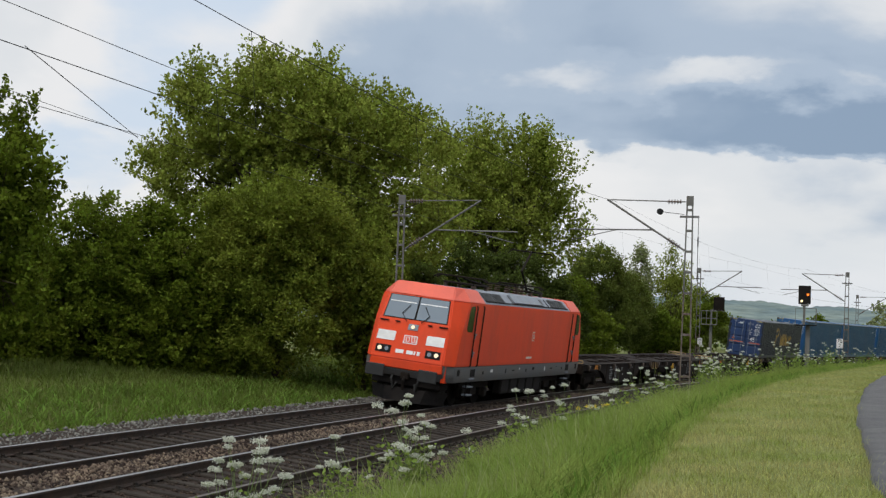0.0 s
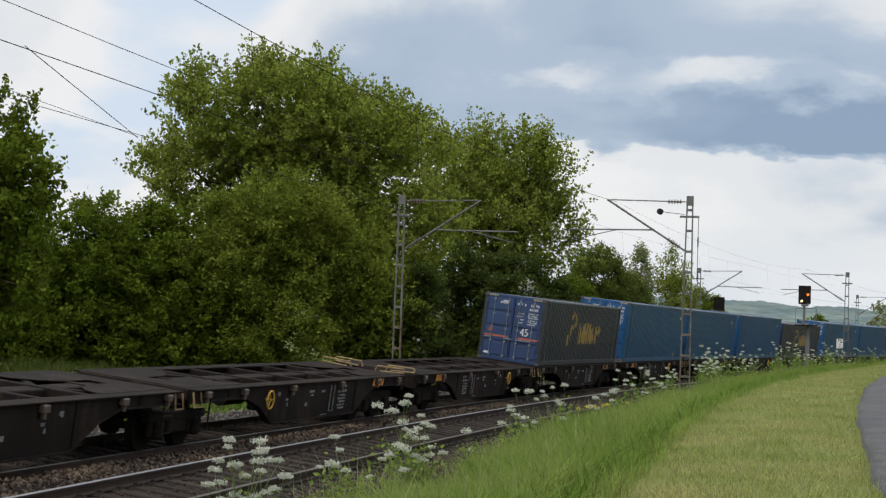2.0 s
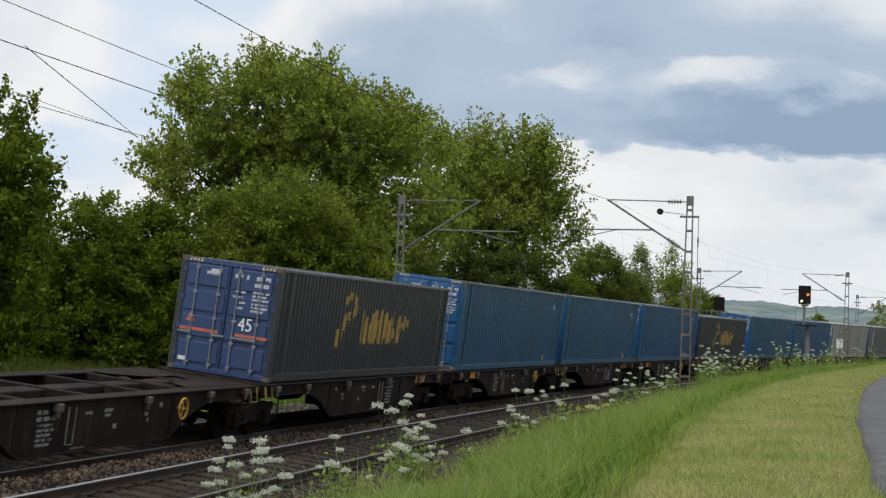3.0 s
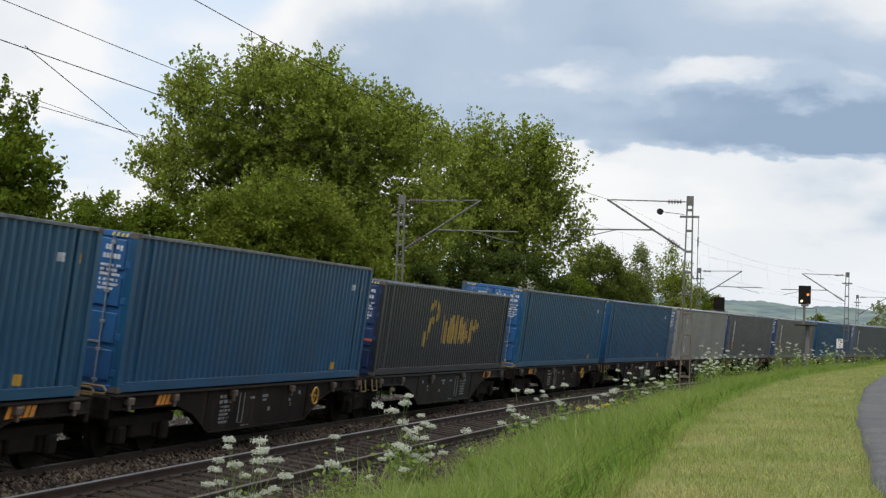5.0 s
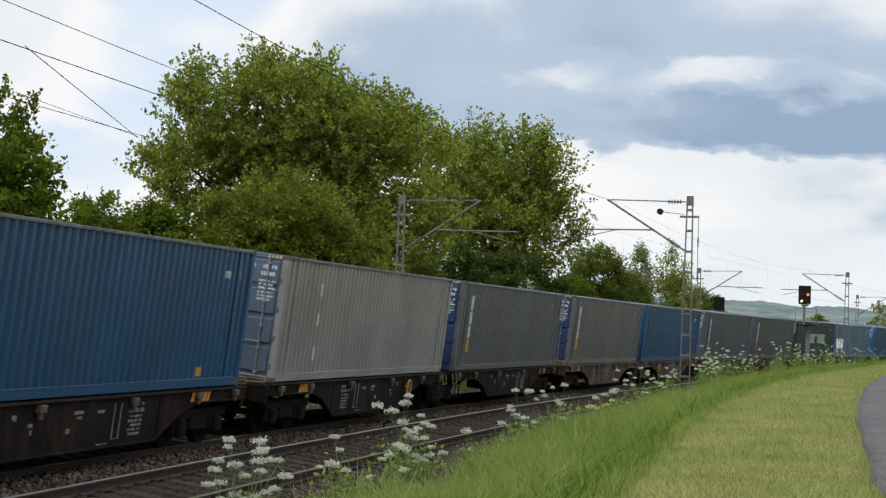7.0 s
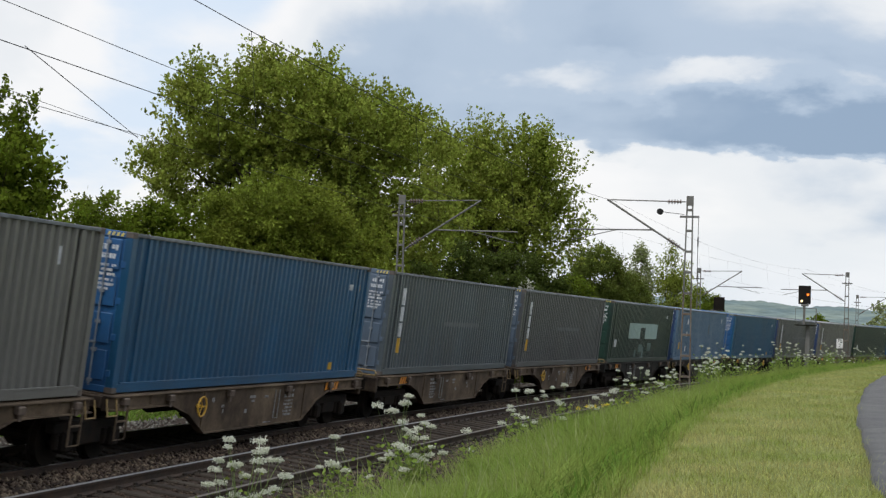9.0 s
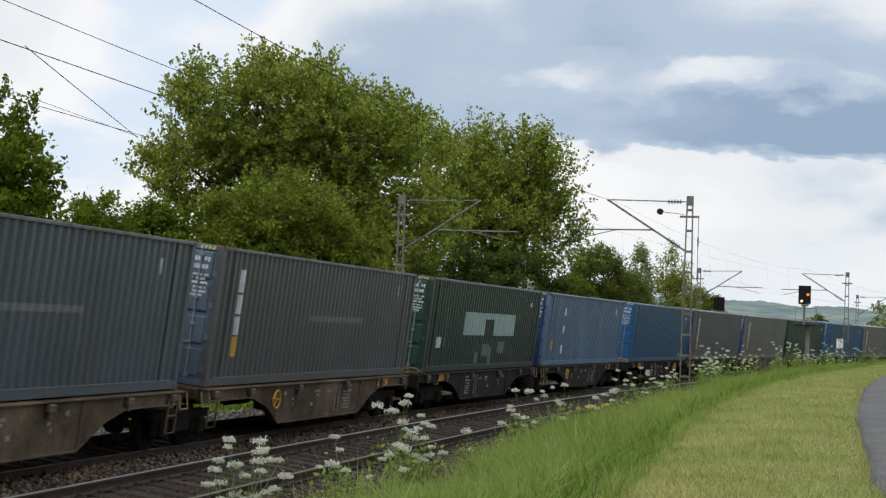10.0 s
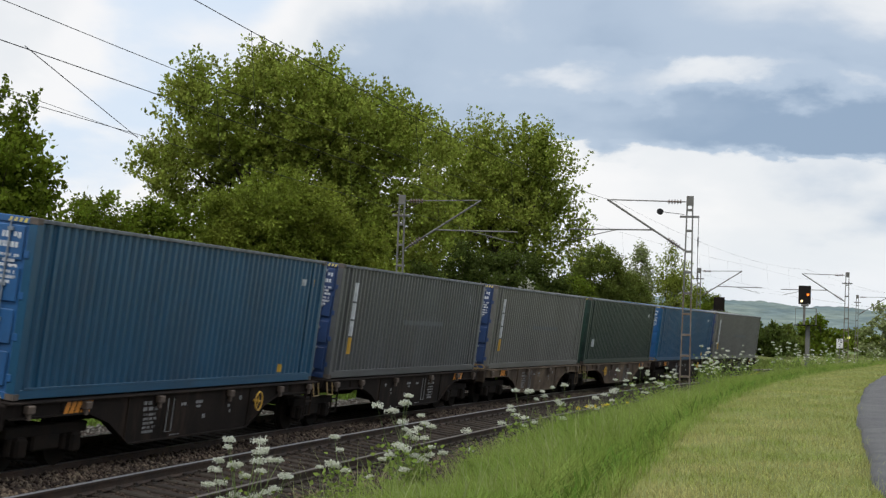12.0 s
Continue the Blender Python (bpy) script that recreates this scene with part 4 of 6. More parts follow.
            for k in range(8):
                bm.faces.new((fr[k], fr[(k + 1) % 8], bk[(k + 1) % 8], bk[k]))
            bmesh.ops.recalc_face_normals(bm, faces=bm.faces)
            part("cab_window", bm, GLASS_DARK, root, "dark cab side window with rounded corners")
            for zz in (1.85, 2.45):
                bm = bmesh.new()
                box(bm, (side * 1.49, e * 7.0, zz), (side * 1.54, e * 7.2, zz + 0.05), 0.01)
                box(bm, (side * 1.50, e * 7.16, zz - 0.12), (side * 1.55, e * 7.2, zz + 0.05), 0.01)
                part("door_handle", bm, LOCKROD, root, "pale door handle")
            for z in (0.45, 0.72, 0.98):
                bm = bmesh.new()
                box(bm, (side * 1.30, e * 6.55, z), (side * 1.50, e * 7.1, z + 0.05), 0.01)
                part("cab_step", bm, LOCKROD, root, "worn bright step tread")
            for y in (6.57, 7.08):
                bm = bmesh.new()
                box(bm, (side * 1.40, e * y - 0.02, 0.42), (side * 1.44, e * y + 0.02, 1.1), 0.005)
                part("step_hanger", bm, BLACK, root)
            # flat black plates on the skirt imitate the shade inside step recesses
            bm = bmesh.new()
            box(bm, (side * 1.47, e * 6.5, 1.08), (side * 1.496, e * 7.05, 1.34), 0.02)
            part("step_recess_shade", bm, BLACK, root)
            bm = bmesh.new()
            box(bm, (side * 1.47, e * 8.2, 1.12), (side * 1.496, e * 8.5, 1.34), 0.02)
            part("step_recess_shade", bm, BLACK, root)
    for side in (-1, 1):
        for z, w in ((2.48, 0.34), (1.66, 0.8)):
            bm = bmesh.new()
            if z > 2:
                box(bm, (side * 1.488, 0.42, 2.27), (side * 1.496, 0.78, 2.62), 0.003)
                part("badge", bm, FADED_MARK, root, "faded white side badge")
                bm = bmesh.new()
                box(bm, (side * 1.488, 0.46, 2.31), (side * 1.499, 0.74, 2.58), 0.002)
                part("badge_field", bm, RED, root)
                for k in (0.49, 0.61):
                    bm = bmesh.new()
                    tube(bm, [(side * 1.50, k, 2.36), (side * 1.50, k, 2.53), (side * 1.50, k + 0.07, 2.51), (side * 1.50, k + 0.08, 2.38), (side * 1.50, k, 2.36)], 0.012, 4)
                    part("badge_mark", bm, FADED_MARK, root)
                continue
            else:
                box(bm, (side * 1.488, -0.1, 1.62), (side * 1.496, 0.7, 1.70), 0.003)
            part("side_mark", bm, FADED_MARK, root, "faded plain badge")
        for i in range(13):
            bm = bmesh.new()
            y = -5.6 + i * 0.95
            box(bm, (side * 1.486, y, 1.14 + 0.05 * (i % 3)), (side * 1.497, y + (0.12, 0.3, 0.07)[i % 3], 1.24 + 0.05 * (i % 2)), 0.003)
            part("skirt_fitting", bm, WHITE if i % 4 == 1 else BLACK, root)
        for i in range(5):
            bm = bmesh.new()
            box(bm, (side * 1.05, -2.6 + i * 1.15, 0.35), (side * 1.38, -1.6 + i * 1.15, 0.92), 0.05)
            part("equipment_box", bm, BLACK, root)
    for y in (-5.2, 5.2):
        bogie(root, y, 2.6, 0.62)
    # pantographs and roof gear
    for y, up in ((-3.9, 0.25), (3.9, 0.25)):
        bm = bmesh.new()
        box(bm, (-0.56, y - 0.95, 4.02), (0.56, y + 0.95, 4.09), 0.02)
        frame_p = part("pantograph_frame", bm, STEEL_DARK, root, "dark pantograph base frame")
        for side in (-1, 1):
            bm = bmesh.new()
            tube(bm, [(side * 0.5, y + 0.8, 4.08), (side * 0.15, y - 0.8, 4.22), (side * 0.15, y - 0.85, 4.28)], 0.035, 6)
            part("pantograph_arm", bm, STEEL_DARK, frame_p)
            for k in (-0.8, 0.8):
                bm = bmesh.new()
                rod(bm, (side * 0.5, y + k, 3.86), (side * 0.5, y + k, 4.05), 0.08, 8)
                part("roof_insulator", bm, INSULATOR, frame_p)
        for k in (-0.85, -0.5):
            bm = bmesh.new()
            tube(bm, [(-0.95, y + k, 4.18), (-0.8, y + k, 4.28), (0.8, y + k, 4.28), (0.95, y + k, 4.18)], 0.03, 6)
            part("contact_strip", bm, STEEL_DARK, frame_p)
    for y in (-2.2, -1.2, 0.2, 1.4, 2.2):
        bm = bmesh.new()
        for i in range(4):
            rod(bm, (0.35, y, 3.92 + 0.07 * i), (0.35, y, 3.95 + 0.07 * i), 0.10, 10)
        part("roof_insulator", bm, INSULATOR, root)
    bm = bmesh.new()
    rod(bm, (0.35, -2.6, 4.2), (0.35, 2.6, 4.2), 0.025, 6)
    part("roof_conductor", bm, STEEL_DARK, root)
    # raised pantograph at the rear
    bm = bmesh.new()
    tube(bm, [(0, 4.4, 4.1), (0, 3.2, 4.85), (0, 4.3, 5.62)], 0.045, 6)
    raised = part("raised_pantograph", bm, STEEL_DARK, root, "raised dark pantograph arm")
    bm = bmesh.new()
    tube(bm, [(-0.95, 4.3, 5.50), (-0.8, 4.3, 5.64), (0.8, 4.3, 5.64), (0.95, 4.3, 5.50)], 0.03, 6)
    part("contact_strip", bm, STEEL_DARK, raised)
    return root


HEADLIGHT = glow("lit_headlight", (1.0, 0.80, 0.55), 0.35)
LENS = mat("lamp_lens", (0.25, 0.26, 0.27), 0.15, 0.6)
FADED_MARK = mat("faded_badge_paint", (0.72, 0.60, 0.55), 0.6, scale=5)


# ---- container wagons: each half of a two-part wagon ----
def writing(bm, place, width, height, rng):
    """A row of small plain blocks, as long as the row of writing that it stands for. place(a, b, low, high) adds one block."""
    x = 0.0
    while x < width - 0.02:
        w = height * rng.choice((0.45, 0.6, 0.6, 0.75))
        if rng.random() > 0.16:
            place(x, min(x + w, width), 0.0 if rng.random() > 0.2 else height * 0.25, height)
        x += w + height * 0.2


def build_wagon(name, material, end, label, half=7.1, wheel=False):
    """One half of an articulated skeleton wagon. end: -1 or 1, the side of its buffers; the other side shares a bogie."""
    root = tagged(new(name), label, "wagon", "container wagons")
    # side sills, deep in the middle and arched over the bogies
    for side in (-1, 1):
        bm = bmesh.new()
        low = [(-half, 0.98), (-half + 2.6, 0.98), (-half + 3.4, 0.78), (-half + 4.3, 0.34), (half - 4.3, 0.34), (half - 3.4, 0.78), (half - 2.6, 0.98), (half, 0.98)]
        x0, x1 = side * 1.22, side * 1.30
        top = [(y, 1.24) for y, z in low]
        for (xa, xb) in ((x0, x1),):
            ia, ib = [bm.verts.new((xa, y, z)) for y, z in low], [bm.verts.new((xb, y, z)) for y, z in low]
            ta, tb = [bm.verts.new((xa, y, z)) for y, z in top], [bm.verts.new((xb, y, z)) for y, z in top]
            for k in range(len(low) - 1):
                bm.faces.new((ib[k], ib[k + 1], tb[k + 1], tb[k]))
                bm.faces.new((ia[k], ta[k], ta[k + 1], ia[k + 1]))
                bm.faces.new((ia[k], ia[k + 1], ib[k + 1], ib[k]))
                bm.faces.new((ta[k], tb[k], tb[k + 1], ta[k + 1]))
            bm.faces.new((ia[0], ib[0], tb[0], ta[0]))
            bm.faces.new((ia[-1], ta[-1], tb[-1], ib[-1]))
        # flanges
        for k in range(len(low) - 1):
            a, b = low[k], low[k + 1]
            for xa, xb in ((side * 1.20, side * 1.37),):
                vs = [bm.verts.new(p) for p in ((xa, a[0], a[1]), (xb, a[0], a[1]), (xb, b[0], b[1]), (xa, b[0], b[1]), (xa, a[0], a[1] + 0.025), (xb, a[0], a[1] + 0.025), (xb, b[0], b[1] + 0.025), (xa, b[0], b[1] + 0.025))]
                for q in ((3, 2, 1, 0), (4, 5, 6, 7), (1, 2, 6, 5), (0, 4, 7, 3)):
                    bm.faces.new([vs[i] for i in q])
        box(bm, (side * 1.02, -half, 1.215), (side * 1.38, half, 1.245), 0.005)
        bmesh.ops.recalc_face_normals(bm, faces=bm.faces)
        part("side_sill", bm, material, root)
        # stiffeners, stowed feet, brackets
        for y in (-2.9, 2.9):
            bm = bmesh.new()
            box(bm, (side * 1.30, y - 0.02, 0.40), (side * 1.325, y + 0.02, 1.21), 0.005)
            part("stiffener", bm, material, root)
        for y in (-6.5, -4.6, -1.7, 1.7, 4.6, 6.5):
            bm = bmesh.new()
            box(bm, (side * 1.30, y - 0.11, 1.06), (side * 1.42, y + 0.11, 1.20), 0.02)
            box(bm, (side * 1.33, y - 0.06, 0.96), (side * 1.40, y + 0.03, 1.07), 0.01)
            part("locking_foot", bm, FOOT, root, "rusty folding container lock")
        # markings on the sill
        rng = random.Random(17)
        for y, z, w, h in ((-2.25, 1.06, 0.62, 0.07), (-2.25, 0.95, 0.62, 0.07), (-2.2, 0.84, 0.5, 0.05), (-2.2, 0.76, 0.55, 0.05), (-2.2, 0.68, 0.45, 0.05), (-2.2, 0.60, 0.55, 0.05), (-2.2, 0.52, 0.5, 0.05),
                           (0.1, 1.0, 0.34, 0.06), (0.15, 0.91, 0.2, 0.05), (0.5, 0.7, 0.16, 0.09), (-0.65, 0.98, 0.3, 0.06), (1.75, 0.86, 0.2, 0.06), (1.8, 0.75, 0.14, 0.08), (-0.95, 0.40, 0.45, 0.025), (2.35, 1.0, 0.12, 0.1)):
            if end > 0:
                y = -y - w
            bm = bmesh.new()
            writing(bm, lambda a, b, lo, hi: box(bm, (side * 1.301, y + a, z - h / 2 + lo), (side * 1.306, y + b, z - h / 2 + hi)), w, h, rng)
            if bm.verts:
                part("stencil", bm, FADED_WHITE, root, "row of faded white marking bars")["kind"] = "stuff"
        bm = bmesh.new()
        tube(bm, [(side * 1.33, end * 1.25, 1.12), (side * 1.33, end * 1.25, 0.48), (side * 1.33, end * 1.0, 0.48), (side * 1.33, end * 1.0, 1.12)], 0.012, 5)
        part("bracket", bm, FADED_WHITE, root)
        # hand brake wheel, on one half of each pair only, towards the shared bogie
        if wheel:
            yw = -end * 3.2
            bm = bmesh.new()
            ring = [(side * 1.42, yw + 0.2 * math.cos(a), 0.92 + 0.2 * math.sin(a)) for a in np.linspace(0, 2 * math.pi, 15)]
            tube(bm, ring, 0.02, 5)
            for a in (0, 2.09, 4.19):
                rod(bm, (side * 1.42, yw, 0.92), (side * 1.42, yw + 0.2 * math.cos(a), 0.92 + 0.2 * math.sin(a)), 0.012, 5)
            rod(bm, (side * 1.28, yw, 0.92), (side * 1.43, yw, 0.92), 0.03, 6)
            part("brake_wheel", bm, YELLOW, root, "yellow hand brake wheel")
        # striped end panel over the outer bogie
        bm = bmesh.new()
        y0 = end * (half - 2.3)
        box(bm, (side * 1.302, y0 - 0.5, 0.985), (side * 1.316, y0 + 0.5, 1.21), 0.003)
        plate = part("warning_plate", bm, BLACK, root)
        for i in range(5):
            bm = bmesh.new()
            a = y0 - 0.50 + i * 0.19
            vs = [bm.verts.new((side * x, y, z)) for x in (1.3162, 1.321) for y, z in ((a, 1.005), (a + 0.14, 1.005), (a + 0.23, 1.205), (a + 0.09, 1.205))]
            for q in ((0, 1, 2, 3), (7, 6, 5, 4), (0, 4, 5, 1), (1, 5, 6, 2), (2, 6, 7, 3), (3, 7, 4, 0)):
                bm.faces.new([vs[j] for j in q])
            bmesh.ops.recalc_face_normals(bm, faces=bm.faces)
            part("orange_stripe", bm, ORANGE, plate, "orange warning stripe")
    # deck frame: cross beams, centre sill and diagonals
    bm = bmesh.new()
    box(bm, (-0.22, -half, 0.80), (0.22, half, 1.21), 0.02)
    part("centre_sill", bm, material, root)
    for y in (-half + 0.12, -half + 1.6, -half + 3.2, -2.2, 0.0, 2.2, half - 3.2, half - 1.6, half - 0.12):
        bm = bmesh.new()
        wide = 0.2 if abs(abs(y) - half) < 0.3 else 0.1
        box(bm, (-1.22, y - wide, 1.02), (1.22, y + wide, 1.235), 0.015)
        part("cross_beam", bm, material, root)
    for k in (-1, 1):
        for side in (-1, 1):
            bm = bmesh.new()
            m = Matrix.Translation((side * 0.72, k * (half - 2.4), 1.12)) @ Matrix.Rotation(side * k * 0.9, 4, "Z")
            box(bm, (-0.9, -0.09, -0.08), (0.9, 0.09, 0.1), 0.01, m)
            part("diagonal_brace", bm, material, root)
    # deck plates with hollowed edges over the bogies
    for k in (-1, 1):
        for side in (-1, 1):
            bm = bmesh.new()
            rim = [(0.0, half), (1.1, half), (1.1, half - 2.9)]
            rim += [(1.1 - 0.88 * math.sin(a), half - 2.9 + 1.55 * (1 - math.cos(a))) for a in np.linspace(0.15, math.pi / 2, 7)]
            rim += [(0.22, half - 0.9), (0.0, half - 0.9)]
            rim = [(side * x, k * y) for x, y in rim]
            lo, hi = [bm.verts.new((x, y, 1.237)) for x, y in rim], [bm.verts.new((x, y, 1.252)) for x, y in rim]
            bm.faces.new(lo)
            bm.faces.new(hi)
            for a in range(len(rim)):
                b = (a + 1) % len(rim)
                bm.faces.new((lo[a], lo[b], hi[b], hi[a]))
            bmesh.ops.recalc_face_normals(bm, faces=bm.faces)
            part("deck_plate", bm, material, root)
    # outer end: headstock, buffers, handles; inner end: articulation
    bm = bmesh.new()
    box(bm, (-1.3, end * (half - 0.02), 0.80), (1.3, end * (half + 0.14), 1.22), 0.03)
    part("headstock", bm, material, root)
    for side in (-1, 1):
        bm = bmesh.new()
        rod(bm, (side * 0.875, end * (half + 0.1), 1.04), (side * 0.875, end * (half + 0.5), 1.04), 0.1, 10)
        box(bm, (side * 0.875 - 0.24, end * (half + 0.5), 0.88), (side * 0.875 + 0.24, end * (half + 0.55), 1.2), 0.02)
        part("buffer", bm, STEEL_DARK, root)
        bm = bmesh.new()
        x = side * 1.12
        y = end * (half + 0.2)
        tube(bm, [(x - side * 0.75, y, 1.22), (x - side * 0.70, y, 1.38), (x + side * 0.10, y, 1.40), (x + side * 0.15, y, 1.34), (x + side * 0.12, y, 1.28), (x - side * 0.6, y, 1.24)], 0.022, 6)
        part("shunter_handrail", bm, HANDLE, root, "pale yellow shunter's handrail")
        bm = bmesh.new()
        y = -end * (half - 0.1)
        tube(bm, [(side * 1.34, y - 0.18, 1.2), (side * 1.40, y - 0.18, 0.9), (side * 1.40, y + 0.18, 0.9), (side * 1.34, y + 0.18, 1.2)], 0.018, 6)
        part("step_bracket", bm, HANDLE, root, "pale yellow step bracket")
    for side in (-1, 1):
        bm = bmesh.new()
        y = -end * (half - 0.55)
        tube(bm, [(side * 1.36, y - 0.2, 1.1), (side * 1.36, y - 0.2, 0.45), (side * 1.36, y + 0.2, 0.45), (side * 1.36, y + 0.2, 1.1)], 0.022, 6)
        step = part("ladder", bm, material, root)
        bm = bmesh.new()
        rod(bm, (side * 1.36, y - 0.2, 0.78), (side * 1.36, y + 0.2, 0.78), 0.022, 6)
        part("ladder_rung", bm, material, step)
    bogie(root, end * (half - 1.75))
    if end < 0:
        bogie(root, half + 0.55)
    for y in (-1.6, 1.4):
        bm = bmesh.new()
        rod(bm, (-0.5, y, 0.62), (-0.5, y + 1.2, 0.62), 0.2, 12)
        box(bm, (0.2, y, 0.45), (0.7, y + 0.8, 0.8), 0.04)
        part("brake_gear", bm, BLACK, root)
    return root


FOOT = mat("rusty_lock", (0.075, 0.052, 0.038), 0.8, other=(0.12, 0.09, 0.07), scale=6, grain=30)
FADED_WHITE = mat("faded_white_marking", (0.28, 0.28, 0.28), 0.8, other=(0.14, 0.14, 0.14), scale=9, grain=50, spread=0.3)
HANDLE = mat("pale_yellow_handle", (0.32, 0.22, 0.08), 0.6, other=(0.20, 0.13, 0.06), scale=6)


# ---- containers ----
RIB = ((0.0, 0), (0.32, 0), (0.42, 1), (0.86, 1), (1.0, 0))


def corrugated(bm, x, y0, y1, z0, z1, pitch, depth, side, clip=None):
    """A pressed wall along y with trapezoid ribs from y0 to y1; clip: only the stretch between two places, as paint on it."""
    n = max(1, round((y1 - y0) / pitch))
    p = (y1 - y0) / n

    def dip(y):
        f = ((y - y0) / p) % 1.0
        for (fa, da), (fb, db) in zip(RIB, RIB[1:]):
            if fa <= f <= fb:
                return da + (db - da) * (f - fa) / (fb - fa)
        return 0.0
    ys = [y0 + (i + f) * p for i in range(n) for f, _ in RIB[:-1]] + [y1]
    if clip:
        ys = [clip[0]] + [y for y in ys if clip[0] + 1e-4 < y < clip[1] - 1e-4] + [clip[1]]
    lo = [bm.verts.new((x - side * depth * dip(y + 1e-7), y, z0)) for y in ys]
    hi = [bm.verts.new((x - side * depth * dip(y + 1e-7), y, z1)) for y in ys]
    for k in range(len(ys) - 1):
        q = (lo[k], lo[k + 1], hi[k + 1], hi[k])
        bm.faces.new(q if side > 0 else q[::-1])


CL, CW = 13.716, 2.50


def build_container(paint, door_paint, high, label, pitch, marks, name="shipping_container"):
    """A 45 foot box: corner posts, rails, pressed walls, roof, door end with lock rods towards the front."""
    h = 2.896 if high else 2.591
    hl, hw = CL / 2, CW / 2
    root = tagged(new(name), label, "container", "shipping containers")
    for side in (-1, 1):
        bm = bmesh.new()
        corrugated(bm, side * (hw - 0.025), -hl + 0.16, hl - 0.16, 0.17, h - 0.075, pitch, 0.056, side)
        part("side_wall", bm, paint, root, "pressed steel side wall")
        bm = bmesh.new()
        box(bm, (side * (hw - 0.07), -hl + 0.1, 0.02), (side * hw, hl - 0.1, 0.17), 0.008)
        box(bm, (side * (hw - 0.03), -hl + 0.3, 0.168), (side * (hw + 0.003), hl - 0.3, 0.20), 0.004)
        part("bottom_rail", bm, paint, root)
        bm = bmesh.new()
        box(bm, (side * (hw - 0.06), -hl + 0.1, h - 0.075), (side * hw, hl - 0.1, h - 0.01), 0.008)
        part("top_rail", bm, TOPRAIL, root, "worn pale top rail")
        for e in (-1, 1):
            bm = bmesh.new()
            box(bm, (side * (hw - 0.06), e * (hl - 0.82), 0.17), (side * (hw - 0.004), e * (hl - 0.70), h - 0.09), 0.01)
            part("inner_post", bm, paint, root)
            bm = bmesh.new()
            box(bm, (side * (hw - 0.15), e * (hl - 0.17), 0.1), (side * hw, e * hl, h - 0.1), 0.012)
            part("corner_post", bm, paint, root)
            for z in (0.0, h - 0.118):
                bm = bmesh.new()
                box(bm, (side * (hw - 0.162), e * (hl - 0.178), z), (side * (hw + 0.004), e * (hl + 0.003), z + 0.118), 0.012)
                rod(bm, (side * (hw + 0.002), e * (hl - 0.09), z + 0.06), (side * (hw + 0.006), e * (hl - 0.09), z + 0.06), 0.035, 8)
                part("corner_casting", bm, CASTING, root, "worn steel corner casting")
    bm = bmesh.new()
    n = 40
    ys = np.linspace(-hl + 0.1, hl - 0.1, n * 4 + 1)
    zs = [h - 0.03 - 0.02 * (1 if (i % 4) in (2, 3) else 0) for i in range(len(ys))]
    a, b = [bm.verts.new((-hw + 0.05, y, z)) for y, z in zip(ys, zs)], [bm.verts.new((hw - 0.05, y, z)) for y, z in zip(ys, zs)]
    for k in range(len(ys) - 1):
        bm.faces.new((a[k], b[k], b[k + 1], a[k + 1]))
    part("roof", bm, paint, root)
    bm = bmesh.new()
    box(bm, (-hw + 0.06, -hl + 0.1, 0.10), (hw - 0.06, hl - 0.1, 0.14))
    part("floor", bm, STEEL_DARK, root)
    # the far end: pressed wall and beams
    bm = bmesh.new()
    box(bm, (-hw + 0.14, hl - 0.08, 0.1), (hw - 0.14, hl - 0.04, h - 0.1))
    for i in range(9):
        x = -hw + 0.25 + i * 0.25
        box(bm, (x - 0.06, hl - 0.045, 0.16), (x + 0.06, hl - 0.01, h - 0.14), 0.012)
    part("end_wall", bm, paint, root)
    for e in (-1, 1):
        bm = bmesh.new()
        box(bm, (-hw + 0.1, e * (hl - 0.1), 0.01), (hw - 0.1, e * hl, 0.13), 0.01)
        part("end_sill", bm, door_paint if e < 0 else paint, root)
        bm = bmesh.new()
        box(bm, (-hw + 0.1, e * (hl - 0.1), h - 0.12), (hw - 0.1, e * hl, h - 0.005), 0.01)
        part("end_beam", bm, door_paint if e < 0 else paint, root)
    for side in (-1, 1):
        for k in range(4):
            bm = bmesh.new()
            x = side * (hw - 0.22 - k * 0.09)
            vs = [bm.verts.new(p) for p in ((x - 0.03, -hl - 0.004, h - 0.10), (x + 0.015, -hl - 0.004, h - 0.10), (x + 0.045, -hl - 0.004, h - 0.03), (x, -hl - 0.004, h - 0.03),
                                            (x - 0.03, -hl + 0.01, h - 0.10), (x + 0.015, -hl + 0.01, h - 0.10), (x + 0.045, -hl + 0.01, h - 0.03), (x, -hl + 0.01, h - 0.03))]
            for q in ((0, 1, 2, 3), (1, 0, 4, 5), (2, 1, 5, 6), (3, 2, 6, 7), (0, 3, 7, 4)):
                bm.faces.new([vs[i] for i in q])
            part("height_stripe", bm, HAZARD, root, "yellow height warning stripe")
    # doors
    for side in (-1, 1):
        bm = bmesh.new()
        x0, x1 = side * 0.012, side * (hw - 0.15)
        box(bm, (x0, -hl + 0.022, 0.13), (x1, -hl + 0.07, h - 0.12), 0.008)
        door = part("door", bm, door_paint, root, "painted steel door leaf")
        dh = (h - 0.25) / 4
        for i in range(4):
            bm = bmesh.new()
            box(bm, (x0 + side * 0.05, -hl - 0.012, 0.13 + i * dh + 0.08), (x1 - side * 0.05, -hl + 0.018, 0.13 + (i + 1) * dh - 0.03), 0.016)
            part("door_panel", bm, door_paint, door)
        for x in (0.24, 0.80):
            bm = bmesh.new()
            rod(bm, (side * x, -hl - 0.04, 0.1), (side * x, -hl - 0.04, h - 0.08), 0.016, 6)
